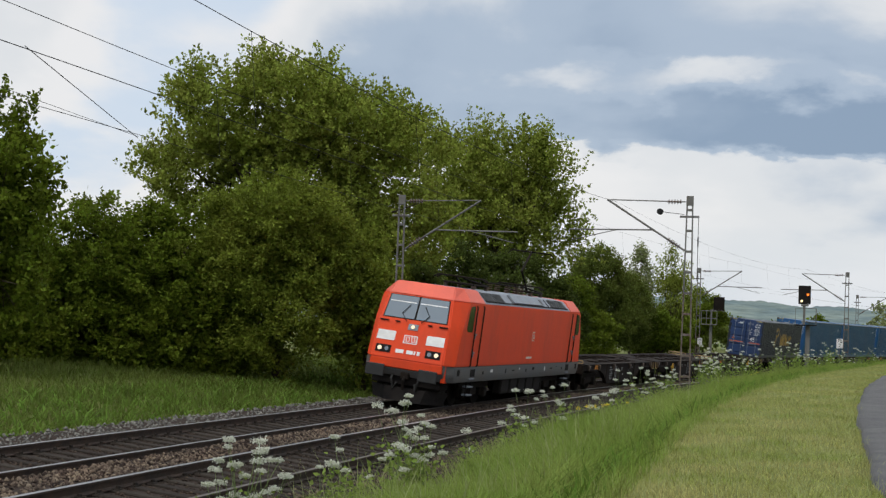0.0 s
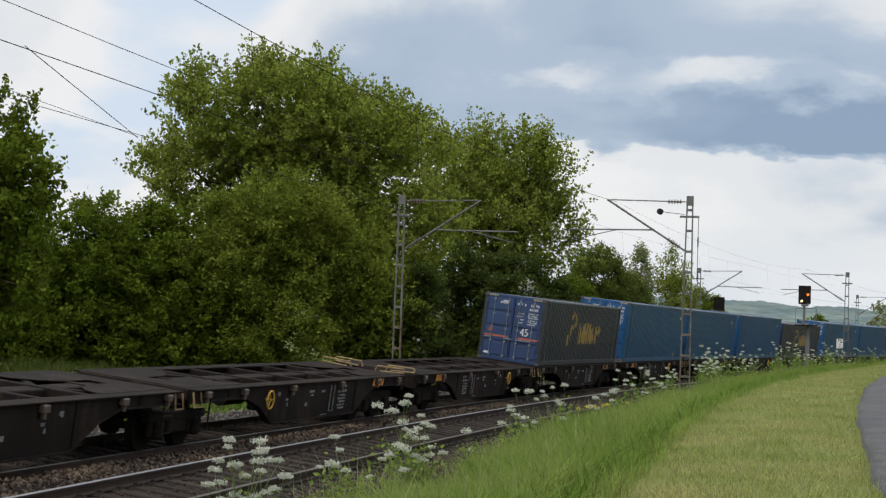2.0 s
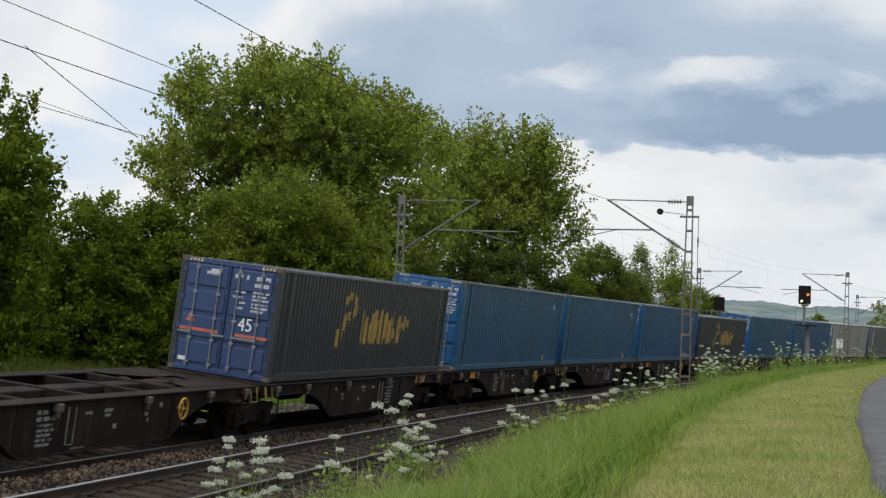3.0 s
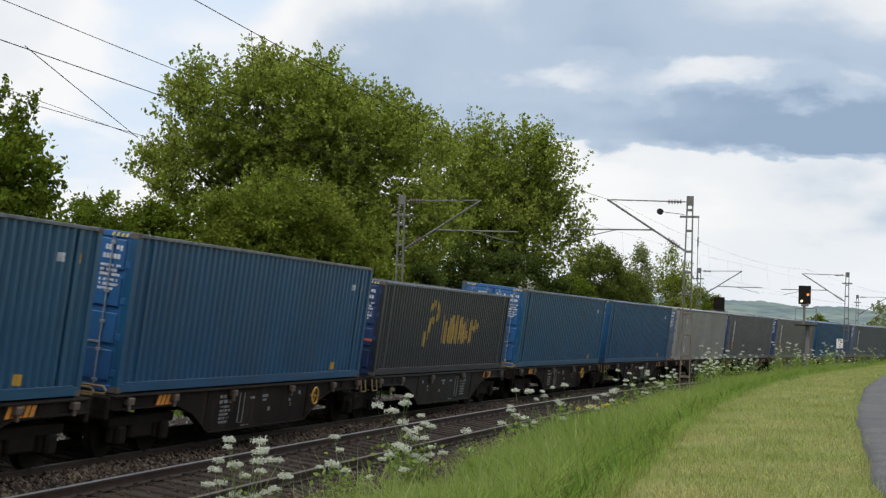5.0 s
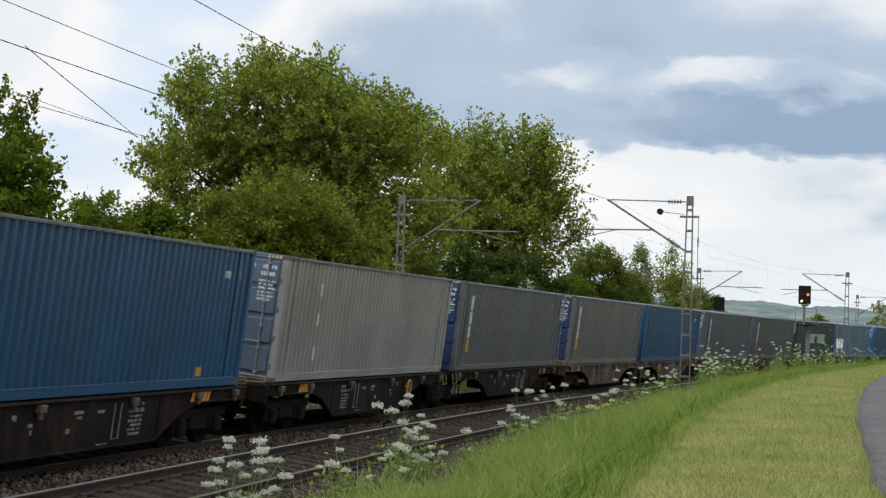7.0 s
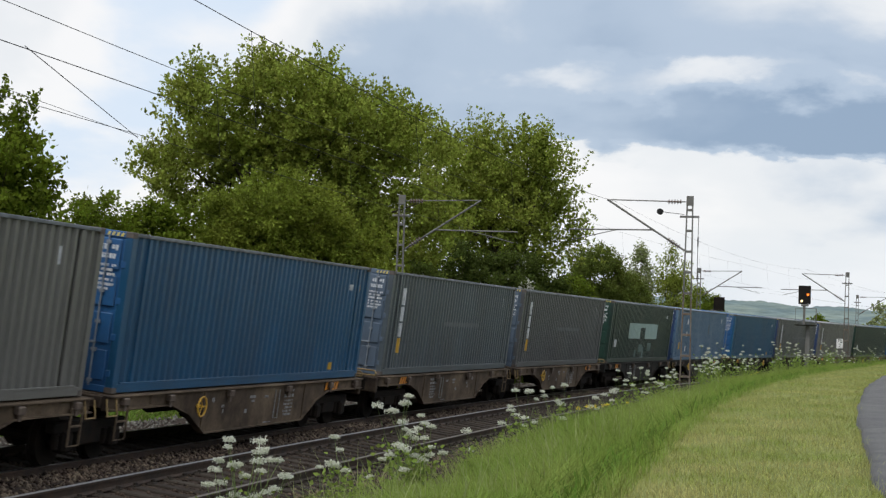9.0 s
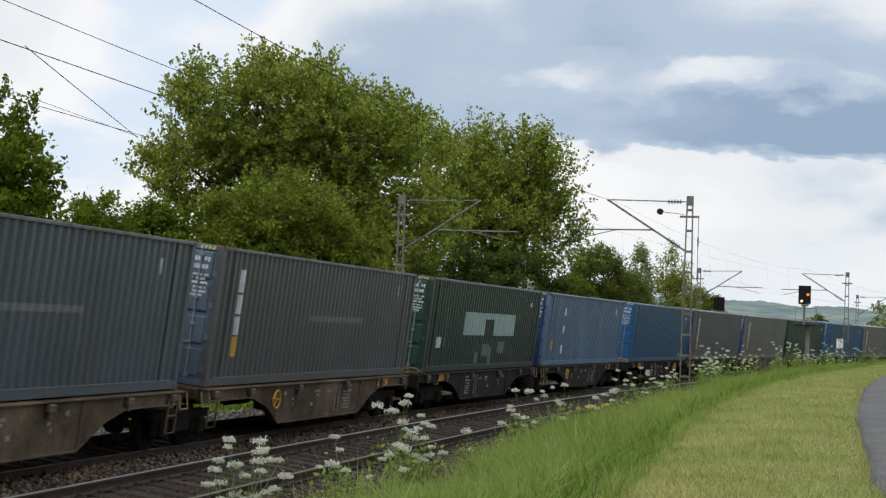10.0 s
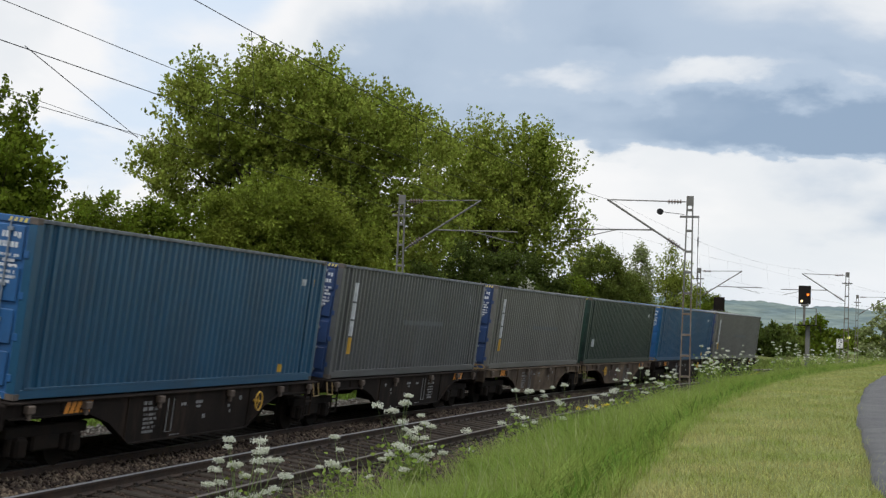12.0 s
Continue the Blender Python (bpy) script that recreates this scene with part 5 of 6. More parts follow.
            for z in (0.2, 0.75, 1.25, 1.8, h - 0.22):
                box(bm, (side * x - 0.05, -hl - 0.05, z - 0.03), (side * x + 0.05, -hl + 0.01, z + 0.03), 0.006)
            part("lock_rod", bm, LOCKROD, door, "galvanised lock rod")
            bm = bmesh.new()
            box(bm, (side * x - 0.3 * (1 if x > 0.5 else 0.1), -hl - 0.065, 0.86), (side * x + 0.3 * (0.1 if x > 0.5 else 1), -hl - 0.045, 0.90), 0.004)
            part("lock_handle", bm, LOCKROD, door)
        for z in (0.35, 1.0, 1.65, 2.3):
            bm = bmesh.new()
            box(bm, (side * (hw - 0.17), -hl - 0.012, z - 0.06), (side * (hw - 0.08), -hl + 0.01, z + 0.06), 0.006)
            part("hinge", bm, door_paint, door)
    # plain bars for the codes on the doors
    rngm = random.Random(7)
    for x0, z, w, hgt in ((0.12, h - 0.36, 0.34, 0.10), (0.56, h - 0.36, 0.48, 0.10), (0.62, h - 0.51, 0.34, 0.09), (0.14, h - 0.68, 0.30, 0.045), (0.14, h - 0.80, 0.24, 0.045), (0.14, h - 0.92, 0.32, 0.045), (0.14, h - 1.04, 0.26, 0.045),
                          (0.60, h - 0.66, 0.42, 0.05), (0.60, h - 0.74, 0.36, 0.05), (0.60, h - 0.82, 0.42, 0.05), (0.60, h - 0.92, 0.38, 0.05), (0.60, h - 1.00, 0.42, 0.05), (0.60, h - 1.08, 0.30, 0.05), (-0.58, h - 0.36, 0.34, 0.08)):
        bm = bmesh.new()
        writing(bm, lambda a, b, lo, hi: box(bm, (x0 + a, -hl - 0.018, z + lo), (x0 + b, -hl - 0.008, z + hi)), w, hgt, rngm)
        if bm.verts:
            part("stencil", bm, WHITE_WORN, root, "row of plain white code bars")["kind"] = "stuff"
    for y0, y1, z0, z1, m in marks:
        bm = bmesh.new()
        corrugated(bm, hw - 0.021, -hl + 0.16, hl - 0.16, z0, z1, pitch, 0.056, 1, (y0, y1))
        part("side_marking", bm, m, root)
    return root


HAZARD = mat("yellow_stripe_paint", (0.62, 0.50, 0.10), 0.6, other=(0.45, 0.38, 0.15), scale=8)
WHITE_WORN = mat("worn_white_marking", (0.62, 0.64, 0.66), 0.7, other=(0.40, 0.42, 0.45), scale=7, grain=40, spread=0.2)
TOPRAIL = mat("scuffed_top_rail", (0.16, 0.175, 0.19), 0.6, other=(0.07, 0.08, 0.09), scale=5, grain=20)
CASTING = mat("worn_corner_casting", (0.06, 0.056, 0.052), 0.75, other=(0.11, 0.085, 0.068), scale=8, grain=30)
LOCKROD = mat("galvanised_lock_rod", (0.24, 0.27, 0.31), 0.55, 0.4, scale=8)


def paint(name, colour, dirt=(0.07, 0.055, 0.045), amount=0.35):
    return mat(name, tuple(c * 0.8 for c in colour), 0.36, spec=0.5, other=tuple(c * 0.62 for c in colour), scale=0.5, grain=9, spread=0.08, dirt=dirt, dirt_amount=amount, bump=0.02)


BLUE = paint("container_blue_paint", (0.018, 0.104, 0.205), amount=0.28)
BLUE_B = paint("container_bright_blue_paint", (0.014, 0.098, 0.215), amount=0.28)
BLUE_DOOR = paint("container_door_blue_paint", (0.030, 0.14, 0.36))
NAVY_DOOR = paint("container_door_navy_paint", (0.035, 0.075, 0.20))
CHARCOAL = paint("container_charcoal_paint", (0.034, 0.040, 0.050), dirt=(0.06, 0.06, 0.062), amount=0.25)
GREY_PALE = paint("container_pale_grey_paint", (0.36, 0.352, 0.325))
GREY_MID = paint("container_mid_grey_paint", (0.140, 0.146, 0.150))
GREY_WARM = paint("container_warm_grey_paint", (0.175, 0.174, 0.163))
GREY_BLUE = paint("container_blue_grey_paint", (0.100, 0.124, 0.142))
GREY_STEEL = paint("container_slate_grey_paint", (0.102, 0.108, 0.114))
GREY_DARK = paint("container_dark_grey_paint", (0.118, 0.124, 0.130))
GREEN = paint("container_dark_green_paint", (0.026, 0.050, 0.042), amount=0.2)
GREEN_DOOR = paint("container_door_green_paint", (0.03, 0.085, 0.065))
LIGHT_BLUE = paint("container_faded_light_blue_paint", (0.105, 0.19, 0.30), dirt=(0.22, 0.30, 0.38), amount=0.5)
SLATE_DOOR = paint("container_door_slate_paint", (0.13, 0.18, 0.25))
FAINT = mat("faint_old_lettering", (0.15, 0.162, 0.17), 0.65, other=(0.125, 0.133, 0.14), scale=6, spread=0.1)
FAINT_PALE = mat("faint_pale_lettering", (0.30, 0.30, 0.285), 0.65, other=(0.24, 0.24, 0.23), scale=6, spread=0.1)
PATCH = mat("pale_repaint_patch", (0.30, 0.40, 0.37), 0.6, other=(0.25, 0.34, 0.31), scale=2)
PATCH_DARK = mat("dull_repaint_patch", (0.12, 0.17, 0.155), 0.6, scale=2)
GOLD = mat("gold_logo_paint", (0.42, 0.27, 0.055), 0.6, other=(0.30, 0.20, 0.05), scale=6, grain=30, spread=0.2)
GAPS = [1.879, 1.072, 1.392, 1.24, 2.163, 1.225, 2.015, 1.443, 2.267, 1.136, 2.041, 1.383, 1.811, 1.376, 2.85, 1.30, 1.714, 1.133, 1.877, 1.209]
FIRST, DECK = 61.175, 1.258


def door_signs(root):
    """The length figure, orange bands, red triangle and small plates on the doors."""
    y = -CL / 2 - 0.016
    bm = bmesh.new()
    text_mesh(bm, "45", 0.42, Matrix.Translation((0.52, y - 0.004, 1.20)) @ Matrix.Diagonal((0.85, 1, 1, 1)) @ FACING)
    part("length_figure", bm, WHITE, root, "white figure 45")
    for x0, x1, z, m in ((-1.08, -0.12, 0.92, ORANGE_BAND), (0.30, 1.08, 0.92, ORANGE_BAND), (-1.02, -0.80, 0.22, WHITE_WORN), (-0.48, -0.22, 2.28, WHITE_WORN)):
        bm = bmesh.new()
        box(bm, (x0, y - 0.003, z), (x1, y + 0.01, z + (0.07 if m is ORANGE_BAND else 0.09)), 0.002)
        part("door_band", bm, m, root)
    bm = bmesh.new()
    tri = [(-0.95, 1.12), (-0.72, 1.12), (-0.835, 1.36)]
    a, b = [bm.verts.new((x, y - 0.004, z)) for x, z in tri], [bm.verts.new((x, y + 0.01, z)) for x, z in tri]
    bm.faces.new(a)
    for k in range(3):
        bm.faces.new((a[k], b[k], b[(k + 1) % 3], a[(k + 1) % 3]))
    part("warning_triangle", bm, ORANGE_BAND, root, "small red warning triangle")


ORANGE_BAND = mat("red_orange_band", (0.50, 0.12, 0.06), 0.6, other=(0.38, 0.10, 0.06), scale=6)


def build_train():
    loco = build_loco()
    moves(loco, LOCO_MID, 5.2)
    dark = "dark grey skeleton container wagon half with faded markings"
    rust = "rusty brown skeleton container wagon half with worn paint"
    proto = {}
    styles = {"dark": (WAGON, dark), "rust": (WAGON_RUST, rust), "worn": (WAGON_GREEN, "worn dark grey skeleton container wagon half")}

    def wagon(key, end, u, wheel):
        if (key, end, wheel) in proto:
            ob = copy_thing(proto[key, end, wheel], Matrix.Identity(4))
        else:
            ob = proto[key, end, wheel] = build_wagon("container_wagon", styles[key][0], end, styles[key][1], wheel=wheel)
        moves(ob, u)
    hl = CL / 2
    bar = [(-5.64, -5.36, z0, z1, m) for z0, z1, m in ((1.98, 2.46, WHITE_WORN), (1.52, 1.93, WHITE_WORN), (1.08, 1.47, WHITE_WORN), (0.62, 1.04, YELLOW))]
    bar += [(5.36, 5.55, 2.2, 2.5, WHITE_WORN), (-1.2, 2.7, 1.42, 1.55, FAINT), (2.55, 2.65, 0.8, 1.3, FAINT)]
    pale_bar = [(-4.47, -4.27, z0, z1, WHITE) for z0, z1 in ((2.04, 2.34), (1.32, 1.62), (0.49, 0.82))] + [(-1.8, 2.7, 1.40, 1.58, FAINT_PALE)]
    tick = [(5.5, 5.68, 2.25, 2.4, WHITE_WORN), (4.60, 4.84, 0.24, 0.42, YELLOW), (6.1, 6.3, 2.25, 2.42, YELLOW)]
    logo = []
    for k, spans in enumerate((((0.80, 1.25),), ((0.86, 1.42),), ((1.0, 1.55), (1.85, 2.02)), ((1.22, 1.66), (1.88, 2.10)), ((1.42, 1.70), (1.95, 2.16)), ((1.48, 1.70), (2.0, 2.2)), ((1.50, 1.72), (1.98, 2.2)), ((1.54, 1.80), (1.9, 2.16)), ((1.60, 2.08),), ((1.68, 1.95),))):
        for z0, z1 in spans:
            logo.append((-2.66 + k * 0.14, -2.56 + k * 0.14, z0, z1, GOLD))
    for k in range(25):
        a = -0.85 + k * 0.15
        z0 = (0.88, 0.92, 0.88, 1.02, 0.95)[k % 5] + (0.3 if k > 22 else 0)
        z1 = (1.78, 1.70, 1.80, 1.52, 1.74, 1.42, 1.60)[(k * 3) % 7] - (0.12 if k > 17 else 0)
        logo.append((a, a + 0.12, z0, z1, GOLD))
    for k in range(3):
        logo.append((2.95 + k * 0.13, 3.05 + k * 0.13, 1.32 + 0.04 * k, 1.56, GOLD))
    green_patches = [(-2.95, -0.48, 1.16, 1.92, PATCH), (0.69, 3.58, 1.16, 1.92, PATCH), (-0.479, 0.689, 1.71, 1.92, PATCH), (-1.36, -0.86, 0.23, 0.58, PATCH_DARK), (-0.53, 0.28, 0.47, 0.87, PATCH_DARK), (0.29, 0.81, 0.21, 0.75, PATCH_DARK), (1.5, 2.41, 0.54, 0.95, PATCH_DARK), (-5.63, -5.30, 0.75, 1.09, WHITE_WORN), (-4.95, -4.86, 0.81, 2.12, WHITE_WORN)]
    blue_label = "blue corrugated 45 foot shipping container on a wagon"
    kinds = {
        "logo": (CHARCOAL, NAVY_DOOR, False, "charcoal 45 foot container with gold logo shapes and blue doors", 0.24, logo),
        "blue": (BLUE, BLUE_DOOR, True, blue_label, 0.278, tick),
        "blue2": (BLUE_B, BLUE_DOOR, True, "bright blue corrugated 45 foot shipping container", 0.278, tick),
        "pale": (GREY_PALE, SLATE_DOOR, True, "pale grey corrugated 45 foot container with white markings", 0.278, pale_bar),
        "mid": (GREY_MID, NAVY_DOOR, True, "mid grey corrugated 45 foot container with white markings", 0.278, bar),
        "warm": (GREY_WARM, NAVY_DOOR, True, "warm grey corrugated 45 foot shipping container", 0.278, bar),
        "bluegrey": (GREY_BLUE, SLATE_DOOR, True, "blue-grey corrugated 45 foot container with white markings", 0.278, bar),
        "darkgrey": (GREY_DARK, NAVY_DOOR, True, "dark grey corrugated 45 foot container with white markings", 0.278, bar),
        "steel": (GREY_STEEL, SLATE_DOOR, True, "dark slate grey corrugated 45 foot container with white markings", 0.278, bar),
        "patched": (GREEN, GREEN_DOOR, True, "dark green 45 foot container with pale repainted patches", 0.278, green_patches + tick[:1]),
        "green": (GREEN, GREEN_DOOR, True, "dark green corrugated 45 foot shipping container", 0.278, [green_patches[-2], tick[0]]),
        "light": (LIGHT_BLUE, NAVY_DOOR, True, "faded light blue corrugated 45 foot container", 0.278, [(-4.1, -3.86, z0, z1, WHITE) for _, _, z0, z1, _ in pale_bar[:3]] + [(-5.62, -5.40, 0.62, 1.02, YELLOW), (5.4, 5.62, 2.2, 2.5, WHITE_WORN), (1.9, 2.2, 1.5, 2.1, GREY_BLUE)]),
    }
    order = ["logo", "blue", "blue", "blue2", "logo", "blue", "blue2", "pale", "mid", "warm", "blue2", "bluegrey", "steel", "patched", "light", "blue", "darkgrey", "warm", "green", "blue2", "warm"]
    made = {}
    u = FIRST
    for i, key in enumerate(order):
        if key in made:
            ob = copy_thing(made[key], Matrix.Identity(4))
        else:
            paint_, door_, high, label, pitch, marks = kinds[key]
            ob = made[key] = build_container(paint_, door_, high, label, pitch, marks)
            if key == "logo":
                door_signs(ob)
        moves(ob, u + hl, 4.5, DECK)
        style = "rust" if i in (9, 10, 11, 12, 17, 18) else "worn" if i in (13, 14, 4) else "dark"
        rear = i % 2 == 0
        wagon(style, 1 if rear else -1, u + hl, (i in (10, 12, 14, 18)) if rear else (i not in (9, 11, 13, 17)))
        u += CL + (GAPS[i] if i < len(GAPS) else 0)
    # the empty wagon and the empty half in front of the first box
    wagon("dark", -1, FIRST - 1.2 - hl, True)
    wagon("dark", 1, FIRST - 1.2 - CL - 1.9 - hl, True)
    wagon("dark", -1, FIRST - 2.4 - 2 * CL - 1.9 - hl, False)


build_train()


# ---- plants ----
def leaf_cloud(name, centres, size, up, material, parent, rng, droop=0.25):
    """Folded leaves at the places given, as one mesh."""
    n = len(centres)
    d = rng.normal(0, 1, (n, 3))
    d[:, 2] = np.abs(d[:, 2]) * up - droop * rng.random(n)
    d /= np.linalg.norm(d, axis=1)[:, None]
    side = np.cross(d, rng.normal(0, 1, (n, 3)))
    side /= np.linalg.norm(side, axis=1)[:, None]
    nor = np.cross(d, side)
    sz = size * (0.6 + 0.8 * rng.random((n, 1)))
    wd = sz * (0.30 + 0.12 * rng.random((n, 1)))
    c = np.asarray(centres)
    v = np.stack([c, c + d * sz * 0.45 + side * wd + nor * wd * 0.3, c + d * sz, c + d * sz * 0.45 - side * wd + nor * wd * 0.3], 1)
    k = np.arange(n) * 4
    f = np.concatenate([np.stack([k, k + 1, k + 2], 1), np.stack([k, k + 2, k + 3], 1)])
    return quick_mesh(name, v.reshape(-1, 3), f, material, parent)


def crown_points(rng, lobes, tips, per_tip, spread, shell=0.45, shoot=0.5, whorls=0):
    """Leaf places: clumps through the outer part of the lobes (centre, radii), shoots in every clump, leaves along every shoot."""
    w = np.array([r[0] * r[1] + r[1] * r[2] for _, r in lobes])
    clumps = max(8, tips // 9)
    pick = rng.choice(len(lobes), clumps, p=w / w.sum())
    d = rng.normal(0, 1, (clumps, 3))
    d /= np.linalg.norm(d, axis=1)[:, None]
    rad = (1 - shell * rng.random(clumps) ** 1.3) * (0.90 + 0.20 * rng.random(clumps))
    base = np.array([lobes[i][0] for i in pick])
    cc = base + d * np.array([lobes[i][1] for i in pick]) * rad[:, None]
    size = np.array([min(lobes[i][1]) for i in pick]) * (0.20 + 0.14 * rng.random(clumps))
    who = rng.integers(0, clumps, tips)
    q = rng.normal(0, 1, (tips, 3))
    q /= np.linalg.norm(q, axis=1)[:, None]
    q *= rng.random((tips, 1)) ** 0.5
    c = cc[who] + q * size[who][:, None] * np.array([1.1, 1.1, 0.75])
    way = d[who] * 0.6 + q * 0.5 + np.array([0, 0, 0.55]) + rng.normal(0, 0.25, (tips, 3))
    way /= np.linalg.norm(way, axis=1)[:, None]
    t = rng.random((tips, per_tip, 1))
    if whorls:  # leaves stand in tufts at even steps along the shoot
        t = (np.floor(t * whorls) + 0.5) / whorls
    t = t * shoot * (0.6 + 0.8 * rng.random((tips, 1, 1)))
    leaves = c[:, None, :] + way[:, None, :] * t + rng.normal(0, 1, (tips, per_tip, 3)) * spread * 0.42
    return c, leaves.reshape(-1, 3)


def build_plant(name, x, y, lobes, leaf_size, tips, per_tip, material, label, category, trunk=0.2, seed=1, spread=0.25, up=1.0, fork=0.35, blossoms=0, limbs=14, away=1.0, shoot=0.5, whorls=0):
    # away: farther off from the path by this factor, and larger
    x, y = x * away, y * away
    lobes = [((cx * away, cy * away, 2.9 + (cz - 2.9) * away), tuple(q * away for q in r)) for (cx, cy, cz), r in lobes]
    leaf_size, spread = leaf_size * away ** 0.7, spread * away
    rng = np.random.default_rng(seed)
    z = float(ground_z(x, y))
    root = tagged(new(name), label, category, "hedgerow plants")
    root.location = (x, y, z)
    local = [((cx - x, cy - y, cz - z), r) for (cx, cy, cz), r in lobes]
    c, leaves = crown_points(rng, local, tips, per_tip, spread, shoot=shoot, whorls=whorls)
    low = 0.02
    keep = leaves[:, 2] > low
    leaves = leaves[keep]
    top = max(p[2] for p in c)
    # trunk and limbs
    bm = bmesh.new()
    centre = np.mean([p[0] for p in local], 0)
    knot = Vector((centre[0] * 0.4, centre[1] * 0.4, max(0.4, top * fork)))
    rod(bm, (0, 0, -0.3), knot, trunk, 10, trunk * 0.7)
    part("trunk", bm, BARK, root)
    for i in rng.choice(len(c), min(limbs, len(c)), replace=False):
        bm = bmesh.new()
        end = Vector(c[i])
        mid = knot.lerp(end, 0.5) + Vector(rng.normal(0, 0.15, 3)) + Vector((0, 0, 0.25))
        rod(bm, knot, mid, trunk * 0.45, 6, trunk * 0.28)
        rod(bm, mid, end, trunk * 0.28, 5, 0.012)
        for j in range(3):
            t = Vector(c[rng.integers(len(c))])
            if (t - mid).length < top * 0.4:
                rod(bm, mid, t, trunk * 0.15, 4, 0.01)
        part("limb", bm, BARK, root)
    leaf_cloud("crown", leaves, leaf_size, up, material, root, rng)
    if blossoms:
        seeds = leaves[rng.choice(len(leaves), 14)]
        near = np.min(np.linalg.norm(leaves[:, None, :] - seeds[None], axis=2), axis=1) < 0.42
        pick = rng.choice(np.flatnonzero(near), blossoms)
        leaf_cloud("blossom", leaves[pick] + rng.normal(0, 0.06, (blossoms, 3)) + np.array([0, -0.1, 0.03]), 0.13, 1.0, BLOSSOM, root, rng)["label"] = "clusters of white blossom"
    return root


def leafy(name, a, b, spread=0.22):
    return mat(name, a, 0.7, other=b, scale=0.35, grain=6, random_by="island", spread=spread, leaf=True, spec=0.12)


LEAF_TREE = leafy("cherry_leaf", (0.185, 0.235, 0.034), (0.25, 0.285, 0.05))
LEAF_BUSH = leafy("maple_bush_leaf", (0.15, 0.195, 0.024), (0.185, 0.215, 0.03))
LEAF_HEDGE = leafy("hedge_leaf", (0.098, 0.142, 0.012), (0.13, 0.168, 0.016))
# leaf green darkened to hold the shade of the understory
LEAF_DARK_SHADED = leafy("dark_shaded_leaf", (0.052, 0.075, 0.014), (0.072, 0.095, 0.018))
LEAF_FAR = leafy("far_leaf", (0.10, 0.132, 0.024), (0.135, 0.165, 0.032))
LEAF_PALE = leafy("pale_leaf", (0.221, 0.26, 0.104), (0.26, 0.286, 0.13))
BLOSSOM = mat("white_blossom", (0.55, 0.55, 0.50), 0.7, other=(0.42, 0.43, 0.36), scale=4, random_by="island", spread=0.1, leaf=True)


def blob(cx, cy, cz, rx, ry, rz):
    return ((cx, cy, cz), (rx * 0.97, ry, rz * 0.94))


def build_trees():
    build_plant("cherry_tree", -7.0, 66.5, [blob(-9.3, 66.5, 10.65, 2.8, 2.72, 2.8), blob(-6.8, 66.5, 11.0, 3.2, 2.93, 2.45), blob(-4.4, 66.8, 10.2, 2.7, 2.51, 2.4), blob(-2.4, 67.0, 8.4, 2.80, 2.52, 3.36), blob(-11.2, 66.2, 8.5, 1.87, 1.69, 1.44), blob(-5.4, 66.5, 6.6, 4.35, 3.14, 2.90), blob(-2.2, 67.0, 5.3, 2.1, 2.2, 2.5)],
                0.155, 4600, 26, LEAF_TREE, "tall cherry tree with a broad light green crown", "tree", 0.28, 1, 0.18, 1.4, shoot=1.0, whorls=4, limbs=26)
    build_plant("cherry_tree", 3.2, 89.2, [blob(1.0, 89.0, 10.6, 2.84, 2.56, 2.6), blob(3.6, 89.3, 11.0, 2.43, 2.19, 2.6), blob(5.4, 89.5, 10.5, 1.88, 1.70, 2.73), blob(5.8, 89.6, 7.6, 1.69, 1.52, 2.44), blob(2.1, 89.0, 8.2, 3.4, 3.0, 2.1)],
                0.17, 2700, 24, LEAF_TREE, "cherry tree with an open green crown", "tree", 0.26, 2, 0.19, 1.4, shoot=1.5, whorls=4, limbs=22)
    build_plant("maple_bush", -6.3, 60.5, [blob(-6.6, 60.5, 6.3, 2.46, 2.21, 1.80), blob(-7.8, 60.3, 4.7, 1.86, 1.67, 1.86), blob(-5.1, 60.7, 5.2, 1.59, 1.43, 1.94), blob(-6.5, 60.3, 2.7, 2.85, 1.97, 2.08)],
                0.12, 4200, 24, LEAF_BUSH, "dense yellowish green field maple bush", "bush", 0.16, 3, 0.26, 0.9)
    build_plant("maple_bush", -3.0, 62.5, [blob(-3.2, 62.5, 3.6, 1.9, 1.8, 2.6), blob(-2.4, 62.8, 2.2, 2.0, 1.7, 2.2)],
                0.15, 1300, 24, LEAF_BUSH, "yellowish green bush in the hedgerow", "bush", 0.12, 4, 0.22, 0.9)
    for k, (x, y, h, w) in enumerate(((-19.5, 59, 6.8, 3.0), (-16.2, 60, 6.4, 2.8), (-13.4, 60.5, 7.1, 2.4), (-11.0, 61, 7.0, 2.4), (-12.2, 61.2, 7.4, 2.2), (-9.2, 61.5, 5.4, 2.2), (-23, 58, 6.5, 3.0))):
        build_plant("hedge_bush", x, y, [blob(x, y, h * 0.62, w * 0.8, 2.0, h * 0.36), blob(x + w * 0.5, y - 0.2, h * 0.38, w * 0.8, 2.0, h * 0.36), blob(x - w * 0.5, y - 0.3, h * 0.35, w * 0.8, 2.0, h * 0.34), blob(x, y - 0.5, h * 0.2, w, 2.0, h * 0.2)],
                    0.15, 1700, 24, LEAF_HEDGE, "dense green hedgerow bush", "bush", 0.14, 10 + k, 0.24, 0.9)
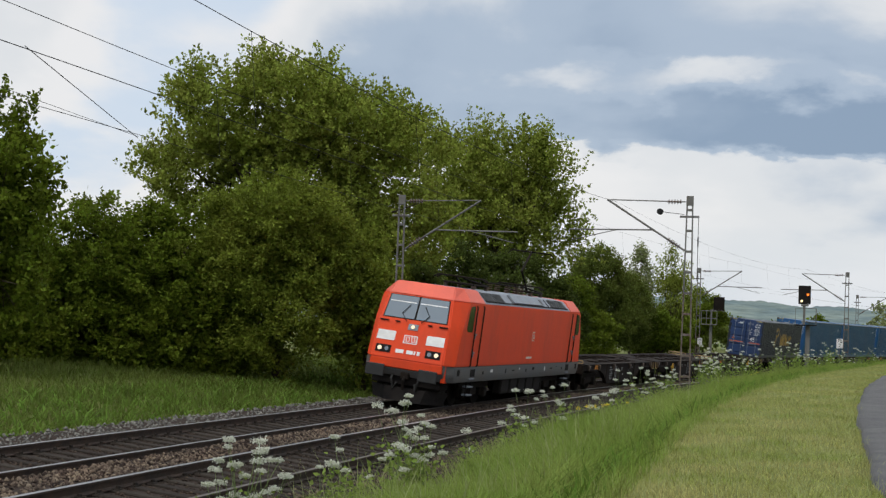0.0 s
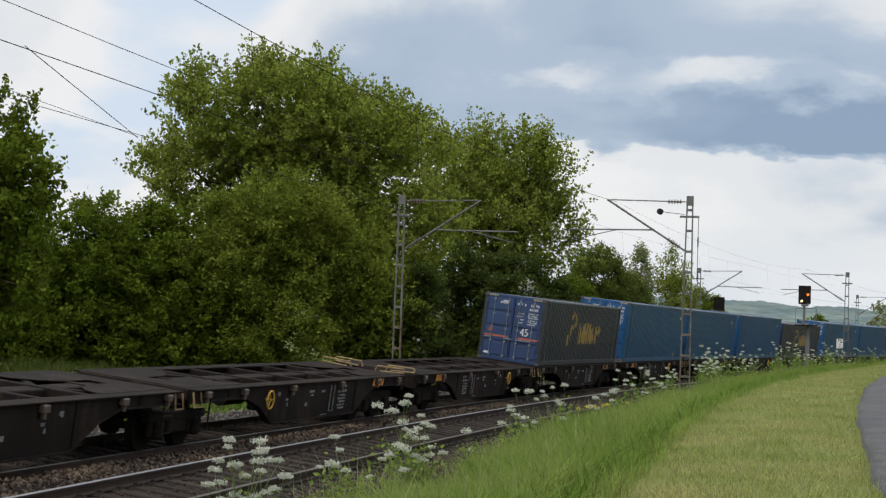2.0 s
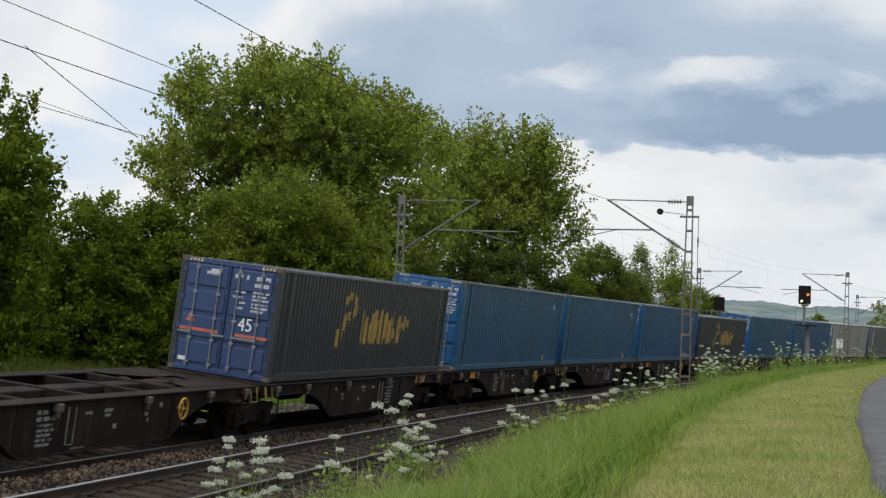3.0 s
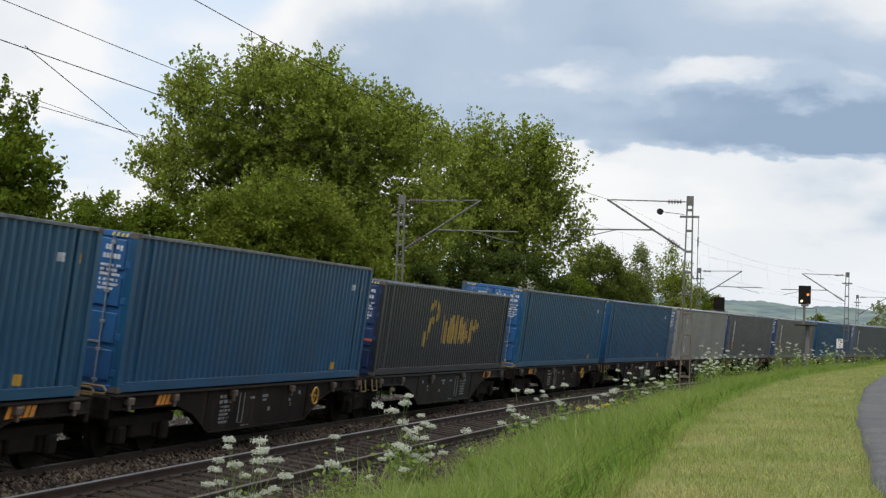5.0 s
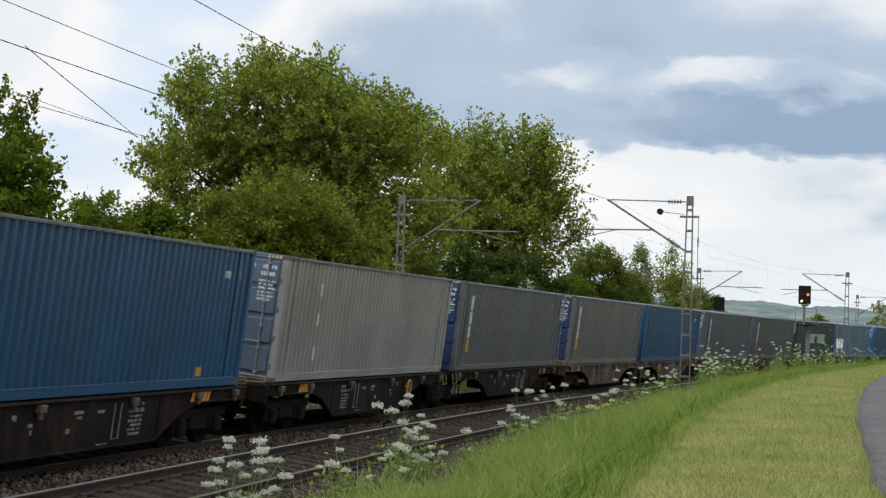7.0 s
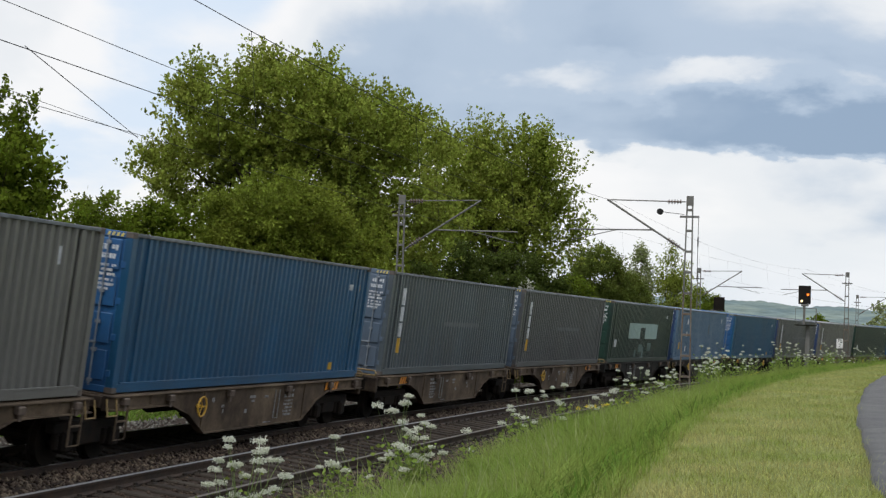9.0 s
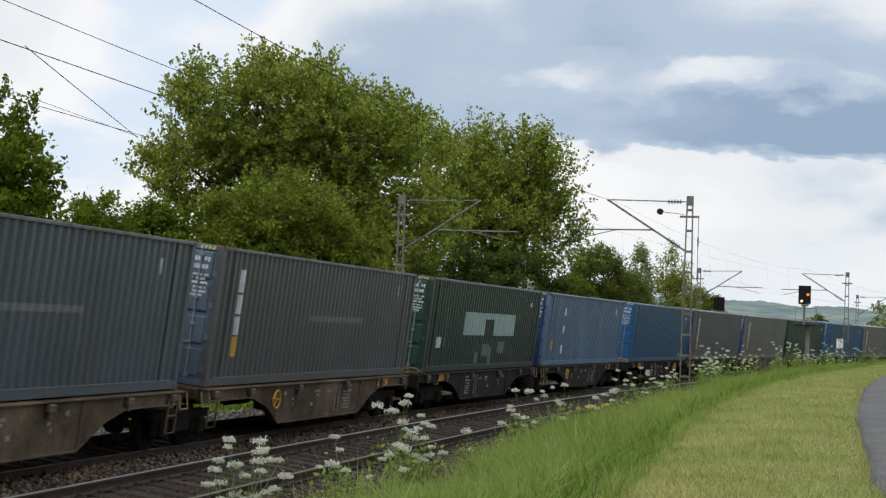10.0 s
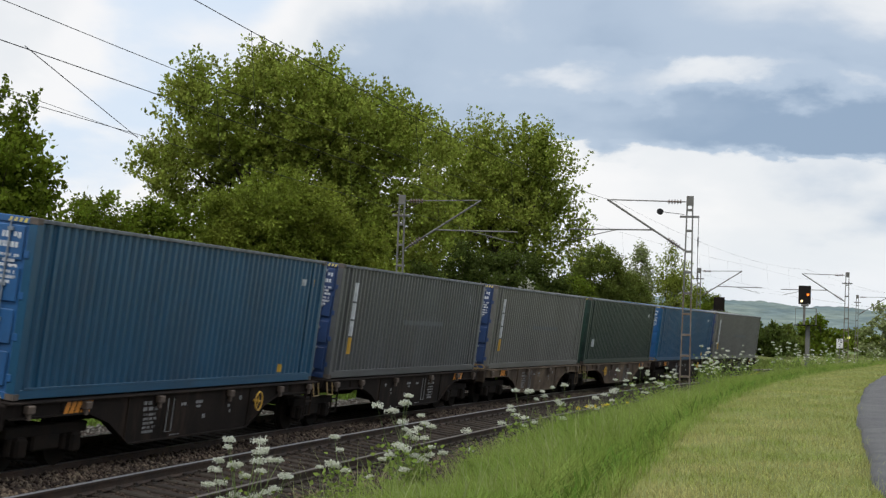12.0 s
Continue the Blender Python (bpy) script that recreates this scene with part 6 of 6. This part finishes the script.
    build_plant("elder_tree", -15.4, 51.5, [blob(-15.2, 51.5, 8.0, 1.4, 1.6, 2.0), blob(-14.6, 51.5, 6.6, 1.5, 1.6, 1.8), blob(-15.8, 51.5, 5.4, 2.0, 1.8, 2.2), blob(-14.4, 51.5, 4.6, 1.5, 1.6, 1.6), blob(-15.4, 51.5, 2.8, 2.3, 1.8, 2.2)],
                0.17, 1800, 20, LEAF_HEDGE, "green leafy tree at the end of the hedgerow", "tree", 0.16, 20, 0.24, 1.2)
    for k, (x, y, h, w, bl, far) in enumerate(((-1.1, 63.2, 5.3, 1.3, 1500, 1.0), (1.6, 68.0, 5.0, 2.0, 100, 1.25), (3.2, 70, 5.0, 1.5, 1500, 1.13), (5.4, 73, 4.2, 1.6, 200, 1.42), (-1.8, 64.5, 4.0, 1.6, 60, 1.05), (0.8, 65.2, 3.2, 1.6, 150, 1.25))):
        build_plant("hawthorn_bush", x, y, [blob(x, y, h * 0.6, w * 0.8, 1.6, h * 0.38), blob(x + w * 0.4, y, h * 0.35, w * 0.8, 1.6, h * 0.34), blob(x - w * 0.4, y, h * 0.3, w * 0.8, 1.6, h * 0.3)],
                    0.15, 750, 22, LEAF_DARK_SHADED, "hawthorn bush with understory shade in its dark green, white blossom", "bush", 0.12, 30 + k, 0.24, 0.8, blossoms=bl, away=far)
    # added bushes whose dark leaf colour imitates the shaded hollow under the cherry
    for x, y, lobes, bl in ((1.9, 82, [blob(1.9, 82.0, 3.5, 1.97, 1.77, 2.38), blob(0.6, 82.0, 3.0, 1.49, 1.34, 2.38), blob(0.5, 81.0, 5.2, 1.4, 1.3, 1.7), blob(2.9, 82.0, 4.9, 1.49, 1.34, 1.34)], 700), (4.9, 84, [blob(4.7, 84.0, 3.6, 1.59, 1.43, 2.44), blob(6.0, 84.0, 3.2, 1.22, 1.10, 2.14), blob(4.2, 84.0, 5.0, 1.22, 1.10, 1.22)], 500)):
        build_plant("hawthorn_bush", x, y, lobes, 0.14, 1500, 22, LEAF_DARK_SHADED, "tall hawthorn bush coloured dark as shaded understory, with some white blossom", "bush", 0.14, 90 + round(x), 0.26, 0.8, blossoms=bl)
    for x, y, lobes, m, n, size in (
            (10.5, 106, [blob(10.5, 106.0, 5.7, 2.00, 1.80, 2.23), blob(9.6, 106.0, 3.9, 1.73, 1.56, 2.12), blob(11.7, 106.0, 3.6, 1.73, 1.56, 2.31)], LEAF_FAR, 2500, 0.125),
            (13.2, 108, [blob(13.3, 108.0, 3.5, 1.25, 1.13, 2.43), blob(12.7, 108.0, 5.0, 0.94, 0.85, 1.57)], LEAF_FAR, 1300, 0.125),
            (19.4, 118, [blob(19.5, 118.0, 4.1, 1.20, 1.08, 1.46), blob(20.6, 118.0, 3.8, 0.77, 0.69, 1.29), blob(18.9, 118.0, 3.1, 1.07, 0.96, 1.29)], LEAF_HEDGE, 1000, 0.14),
            (8.6, 100, [blob(8.0, 100.0, 3.3, 1.45, 1.31, 2.54), blob(9.5, 100.0, 1.9, 1.63, 1.47, 1.63)], LEAF_HEDGE, 1000, 0.17),
            (15.4, 110, [blob(14.8, 110.0, 2.3, 2.00, 1.80, 1.80), blob(16.4, 110.0, 2.0, 1.60, 1.44, 1.60)], LEAF_HEDGE, 1000, 0.18),
            (7.2, 92, [blob(7.0, 92.0, 2.6, 1.5, 1.4, 2.0), blob(6.0, 92.0, 1.8, 1.4, 1.2, 1.5)], LEAF_DARK_SHADED, 800, 0.17)):
        build_plant("trackside_bush", x, y, lobes, size, n, 24, m, "green bush beside the far track", "bush", 0.12, 50 + round(x), 0.28, 1.0, shoot=0.4, away=1.09 if y == 118 else 1.0)
    build_plant("birch_tree", 14.3, 112, [blob(14.2, 112.0, 6.4, 0.53, 0.48, 2.11), blob(14.5, 112.0, 4.1, 0.81, 0.73, 1.83)],
                0.14, 600, 13, LEAF_PALE, "slender pale young tree with loose foliage", "tree", 0.1, 70, 0.3, 1.2, shoot=0.6)
    build_plant("birch_tree", 16.9, 113, [blob(16.7, 113.0, 6.7, 1.07, 0.96, 1.64), blob(16.4, 113.0, 4.8, 1.23, 1.11, 1.64), blob(17.4, 113.0, 4.7, 1.07, 0.96, 1.72)],
                0.14, 620, 13, LEAF_TREE, "young tree with thin loose foliage", "tree", 0.1, 71, 0.3, 1.2, shoot=0.8, limbs=20)
    for k, (x, y, h, w, m) in enumerate(((34.5, 141, 4.2, 2.6, LEAF_HEDGE), (29.5, 139, 2.9, 2.4, LEAF_DARK_SHADED), (31.5, 150, 3.6, 2.2, LEAF_DARK_SHADED), (46.5, 160, 7.4, 3.0, LEAF_PALE), (37, 170, 3.2, 3.0, LEAF_FAR), (42, 185, 3.6, 3.4, LEAF_FAR), (27, 160, 4.8, 2.4, LEAF_FAR), (33, 178, 4.6, 2.4, LEAF_FAR), (52, 190, 3.6, 4.0, LEAF_FAR))):
        build_plant("distant_bush", x, y, [blob(x, y, h * 0.62, w * 0.7, 1.8, h * 0.36), blob(x + w * 0.4, y, h * 0.33, w * 0.8, 1.8, h * 0.33), blob(x - w * 0.4, y, h * 0.30, w * 0.8, 1.8, h * 0.30)],
                    0.34, 380, 11, m, "green bush in the fields", "bush", 0.12, 80 + k, 0.34, 1.0, away=(1.4, 1.25, 1.2, 1.3, 1.1, 1.1, 1.1, 1.1, 1.15)[k])


def blades(name, places, height, width, lean, material, label, rng):
    n = len(places)
    th = rng.random(n) * 6.283
    side = np.stack([np.cos(th), np.sin(th), np.zeros(n)], 1)
    fwd = rng.normal(0, 1, (n, 3)) * lean + np.array([-0.05, 0, 0])
    px, py = np.asarray(places)[:, 0], np.asarray(places)[:, 1]
    tuft = 0.85 + 0.22 * np.sin(px * 1.9 + 2.0 * np.sin(py * 0.8)) * np.cos(py * 1.4 + 1.5 * np.sin(px * 1.1))
    h = height * (0.45 + 0.8 * rng.random((n, 1)) ** 1.4) * tuft[:, None]
    up = np.array([0, 0, 1.0])
    p = np.asarray(places)
    w = width * (0.7 + 0.6 * rng.random((n, 1)))
    fwd[:, 2] = 0
    mid = p + up * h * 0.6 + fwd * h * 0.35
    tip = p + up * h * 0.95 + fwd * h
    v = np.stack([p - side * w, p + side * w, mid + side * w * 0.7, mid - side * w * 0.7, tip], 1)
    k = np.arange(n) * 5
    f = np.concatenate([np.stack([k, k + 1, k + 2], 1), np.stack([k, k + 2, k + 3], 1), np.stack([k + 3, k + 2, k + 4], 1)])
    return tagged(quick_mesh(name, v.reshape(-1, 3), f, material), label, "grass", kind="stuff")


def strip(rng, n, s0, s1, d0, d1, power=1.6, bare=0.0, edge=()):
    s = s0 + (s1 - s0) * rng.random(n) ** power
    d0 = d0 + bare * np.clip((-20 - s) / 14, 0, 1.15)  # earth bared towards the path's near end
    if edge:  # the margin between tall and mown grass draws nearer to the line farther along
        margin = np.interp(s, (-40, -22, -5, 60), (-0.4, -0.9, -1.2, -1.1))
        d0, d1 = (d0 + margin if edge[0] else d0), (d1 + margin if edge[1] else d1)
    d = d0 + (d1 - d0) * rng.random(n)
    h = PHI + BEND * s
    x, y = CENTRE[0] - (R - d) * np.cos(h), CENTRE[1] + (R - d) * np.sin(h)
    return np.stack([x, y, ground_z(x, y) - 0.02], 1)


WEED = mat("broad_weed_leaf", (0.115, 0.195, 0.03), 0.7, other=(0.155, 0.235, 0.042), scale=0.6, random_by="island", spread=0.2, leaf=True, spec=0.12)
STRAW = mat("pale_grass_stem", (0.34, 0.36, 0.16), 0.7, other=(0.26, 0.30, 0.12), scale=0.5, random_by="island", spread=0.15, leaf=True, spec=0.12)


def build_grass():
    rng = np.random.default_rng(11)
    blades("tall_grass", strip(rng, 130000, -43, 60, 8.5, 12.05, bare=1.55, edge=(0, 1)), 0.47, 0.0048, 0.38, BLADE, "tall fresh green grass on the bank", rng)
    blades("tall_grass", strip(rng, 9000, 55, 120, 8.0, 12.3, edge=(0, 1)), 0.6, 0.02, 0.30, BLADE, "tall fresh green grass on the bank", rng)
    blades("mown_grass", strip(rng, 115000, -43, 50, 11.8, 14.3, edge=(1, 0)), 0.11, 0.0045, 0.6, BLADE_SHORT, "short yellowish mown grass beside the path", rng)
    blades("mown_grass", strip(rng, 9000, 45, 120, 12.0, 14.2, edge=(1, 0)), 0.16, 0.02, 0.6, BLADE_SHORT, "short yellowish mown grass beside the path", rng)
    blades("tall_grass", strip(rng, 16000, -43, 60, 11.7, 12.5, edge=(1, 1)), 0.30, 0.005, 0.4, BLADE, "ragged edge of the tall grass", rng)
    blades("pale_grass_stems", strip(rng, 9000, -43, 50, 11.9, 14.2, edge=(1, 0)), 0.24, 0.003, 0.3, STRAW, "pale thin seed stems in the mown grass", rng)
    blades("pale_grass_stems", strip(rng, 3500, -43, 60, 8.4, 12.0, bare=1.7, edge=(0, 1)), 0.72, 0.003, 0.2, STRAW, "pale thin seed stems over the tall grass", rng)
    blades("tall_grass", strip(rng, 22000, -64, -43, 8.6, 11.5, 1.0), 0.42, 0.005, 0.4, BLADE, "tall fresh green grass on the bank", rng)
    blades("mown_grass", strip(rng, 26000, -64, -43, 11.2, 14.3, 1.0), 0.11, 0.0045, 0.6, BLADE_SHORT, "short yellowish mown grass beside the path", rng)
    blades("broad_weeds", strip(rng, 7000, -43, 45, 11.3, 12.3, edge=(1, 1)), 0.34, 0.022, 0.5, WEED, "dark broad-leaved weeds at the edge of the tall grass", rng)
    blades("bank_weeds", strip(rng, 2400, -43, 40, 7.2, 9.6), 0.2, 0.008, 0.6, BLADE, "sparse weeds on the stony foot of the bank", rng)
    blades("verge_grass", strip(rng, 45000, -26, 40, -16, -3.3, 1.0), 0.46, 0.014, 0.65, BLADE_VERGE, "rough dark green grass verge before the hedge", rng)
    blades("verge_weeds", strip(rng, 9000, -26, 30, -9, -3.6, 1.0), 0.42, 0.035, 0.8, WEED, "dark broad-leaved weeds in the verge", rng)
    blades("verge_grass", strip(rng, 12000, 30, 110, -10, -3.4, 1.0), 0.55, 0.02, 0.35, BLADE_VERGE, "rough grass verge beside the far track", rng)


def build_parsley(x, y, height, heads, seed, size=1.0):
    """Cow parsley: branching stems with umbels of tiny white flowers."""
    rng = np.random.default_rng(seed)
    root = tagged(new("cow_parsley"), "cow parsley with white flower umbels on thin stems", "flower", "cow parsley plants")
    root.location = (x, y, float(ground_z(x, y)) - 0.03)
    bm = bmesh.new()
    umbels = []
    for i in range(max(2, round(heads * 0.75))):
        a = rng.random() * 6.283
        r = height * (0.05 + 0.25 * rng.random())
        h = height * (0.60 + 0.52 * rng.random() ** 0.8)
        knee = Vector((math.cos(a) * r * 0.25, math.sin(a) * r * 0.25, h * 0.55))
        tip = Vector((math.cos(a) * r, math.sin(a) * r, h))
        rod(bm, (0, 0, 0), knee, 0.006, 4, 0.005)
        rod(bm, knee, tip, 0.005, 4, 0.003)
        umbels.append((tip, (0.042 + 0.05 * rng.random()) * size))
    part("stem", bm, STEM, root)
    for tip, r in umbels:
        n = 140
        ang, rad = rng.random(n) * 6.283, r * np.sqrt(rng.random(n))
        q = np.stack([rad * np.cos(ang), rad * np.sin(ang), rng.normal(0, 0.2, n) * r], 1)
        q[:, 2] += 0.02 - 2.2 * (q[:, 0] ** 2 + q[:, 1] ** 2)
        tagged(leaf_cloud("umbel", np.array(tip)[None] + q, 0.026, 0.7, PETAL, root, rng), "white flower umbel", kind="stuff")
    n = 150
    c = rng.normal(0, 1, (n, 3)) * np.array([0.11, 0.11, 0.19]) * height + np.array([0, 0, height * 0.42])
    leaf_cloud("foliage", c, 0.075, 0.8, BLADE, root, rng)
    return root


STEM = mat("green_stem", (0.14, 0.20, 0.06), 0.7, scale=4)
PETAL = mat("white_petal", (0.68, 0.69, 0.62), 0.7, other=(0.52, 0.55, 0.43), scale=10, random_by="island", spread=0.06, leaf=True)
YELLOW_PETAL = mat("yellow_petal", (0.70, 0.55, 0.03), 0.7, scale=10)


def build_flowers():
    rng = random.Random(4)
    spots = []
    # s, d, how high the flowers stand over the rails, stems
    for s, d, top, n in ((-34.49, 7.3, 1.16, 14), (-34.0, 7.4, 0.95, 9), (-34.81, 7.2, 0.88, 9), (-31.92, 7.7, 1.2, 3), (-31.14, 7.7, 1.02, 4), (-29.32, 7.9, 1.28, 10), (-29.74, 7.8, 1.46, 5),
                         (-28.87, 8.0, 1.10, 8), (-30.81, 8.0, 0.95, 5), (-32.49, 7.6, 0.8, 4), (-29.32, 8.0, 0.9, 6), (-23.07, 8.3, 1.44, 7), (-24.01, 8.2, 1.12, 3), (-19.63, 8.4, 1.44, 6), (-20.53, 8.4, 1.36, 4),
                         (-16.16, 8.4, 1.05, 4), (-12.89, 8.5, 1.6, 9), (-10.18, 8.5, 1.6, 9), (-6.59, 8.6, 1.4, 7), (-26.97, 8.2, 0.95, 3), (-14.5, 8.5, 1.2, 6), (-8.3, 8.6, 1.5, 8), (-22.4, 8.3, 1.05, 4)):
        spots.append((s, d, top + 0.5 - np.interp(d, GROUND_D, GROUND_Z) - 0.5, n))
    for k in range(15):
        spots.append((-5 + k * 1.3 + rng.uniform(-0.6, 0.6), rng.uniform(8.5, 9.3), rng.uniform(1.1, 1.7), rng.randint(6, 11)))
    for k in range(22):
        spots.append((14 + k * 1.6 + rng.uniform(-0.8, 0.8), rng.uniform(9.2, 10.2), rng.uniform(1.0, 1.6), rng.randint(5, 8)))
    for k in range(18):
        spots.append((50 + k * 2.4 + rng.uniform(-0.9, 0.9), rng.uniform(9.0, 10.6), rng.uniform(0.8, 1.3), rng.randint(3, 6)))
    for k, (s, d, h, n) in enumerate(spots):
        x, y, _ = at(s, d)
        build_parsley(x, y, h, n, 200 + k, 1.0 if s < -14 else 0.68)
    # a few yellow buttercups in the grass
    g = np.random.default_rng(9)
    root = tagged(new("buttercups"), "few yellow buttercups in the tall grass", "flower", kind="stuff")
    c = []
    for s, d, n in ((-27.5, 10.2, 9), (9, 9.6, 10), (2, 9.4, 6)):
        x, y, _ = at(s, d)
        for i in range(n):
            px, py = x + g.normal(0, 0.25), y + g.normal(0, 0.3)
            c += [(px + g.normal(0, 0.012), py + g.normal(0, 0.012), float(ground_z(px, py)) + 0.5 + g.normal(0, 0.01)) for _ in range(8)]
    leaf_cloud("buttercup_petals", np.array(c), 0.03, 0.6, YELLOW_PETAL, root, g)


build_trees()
build_grass()
build_flowers()

motions()
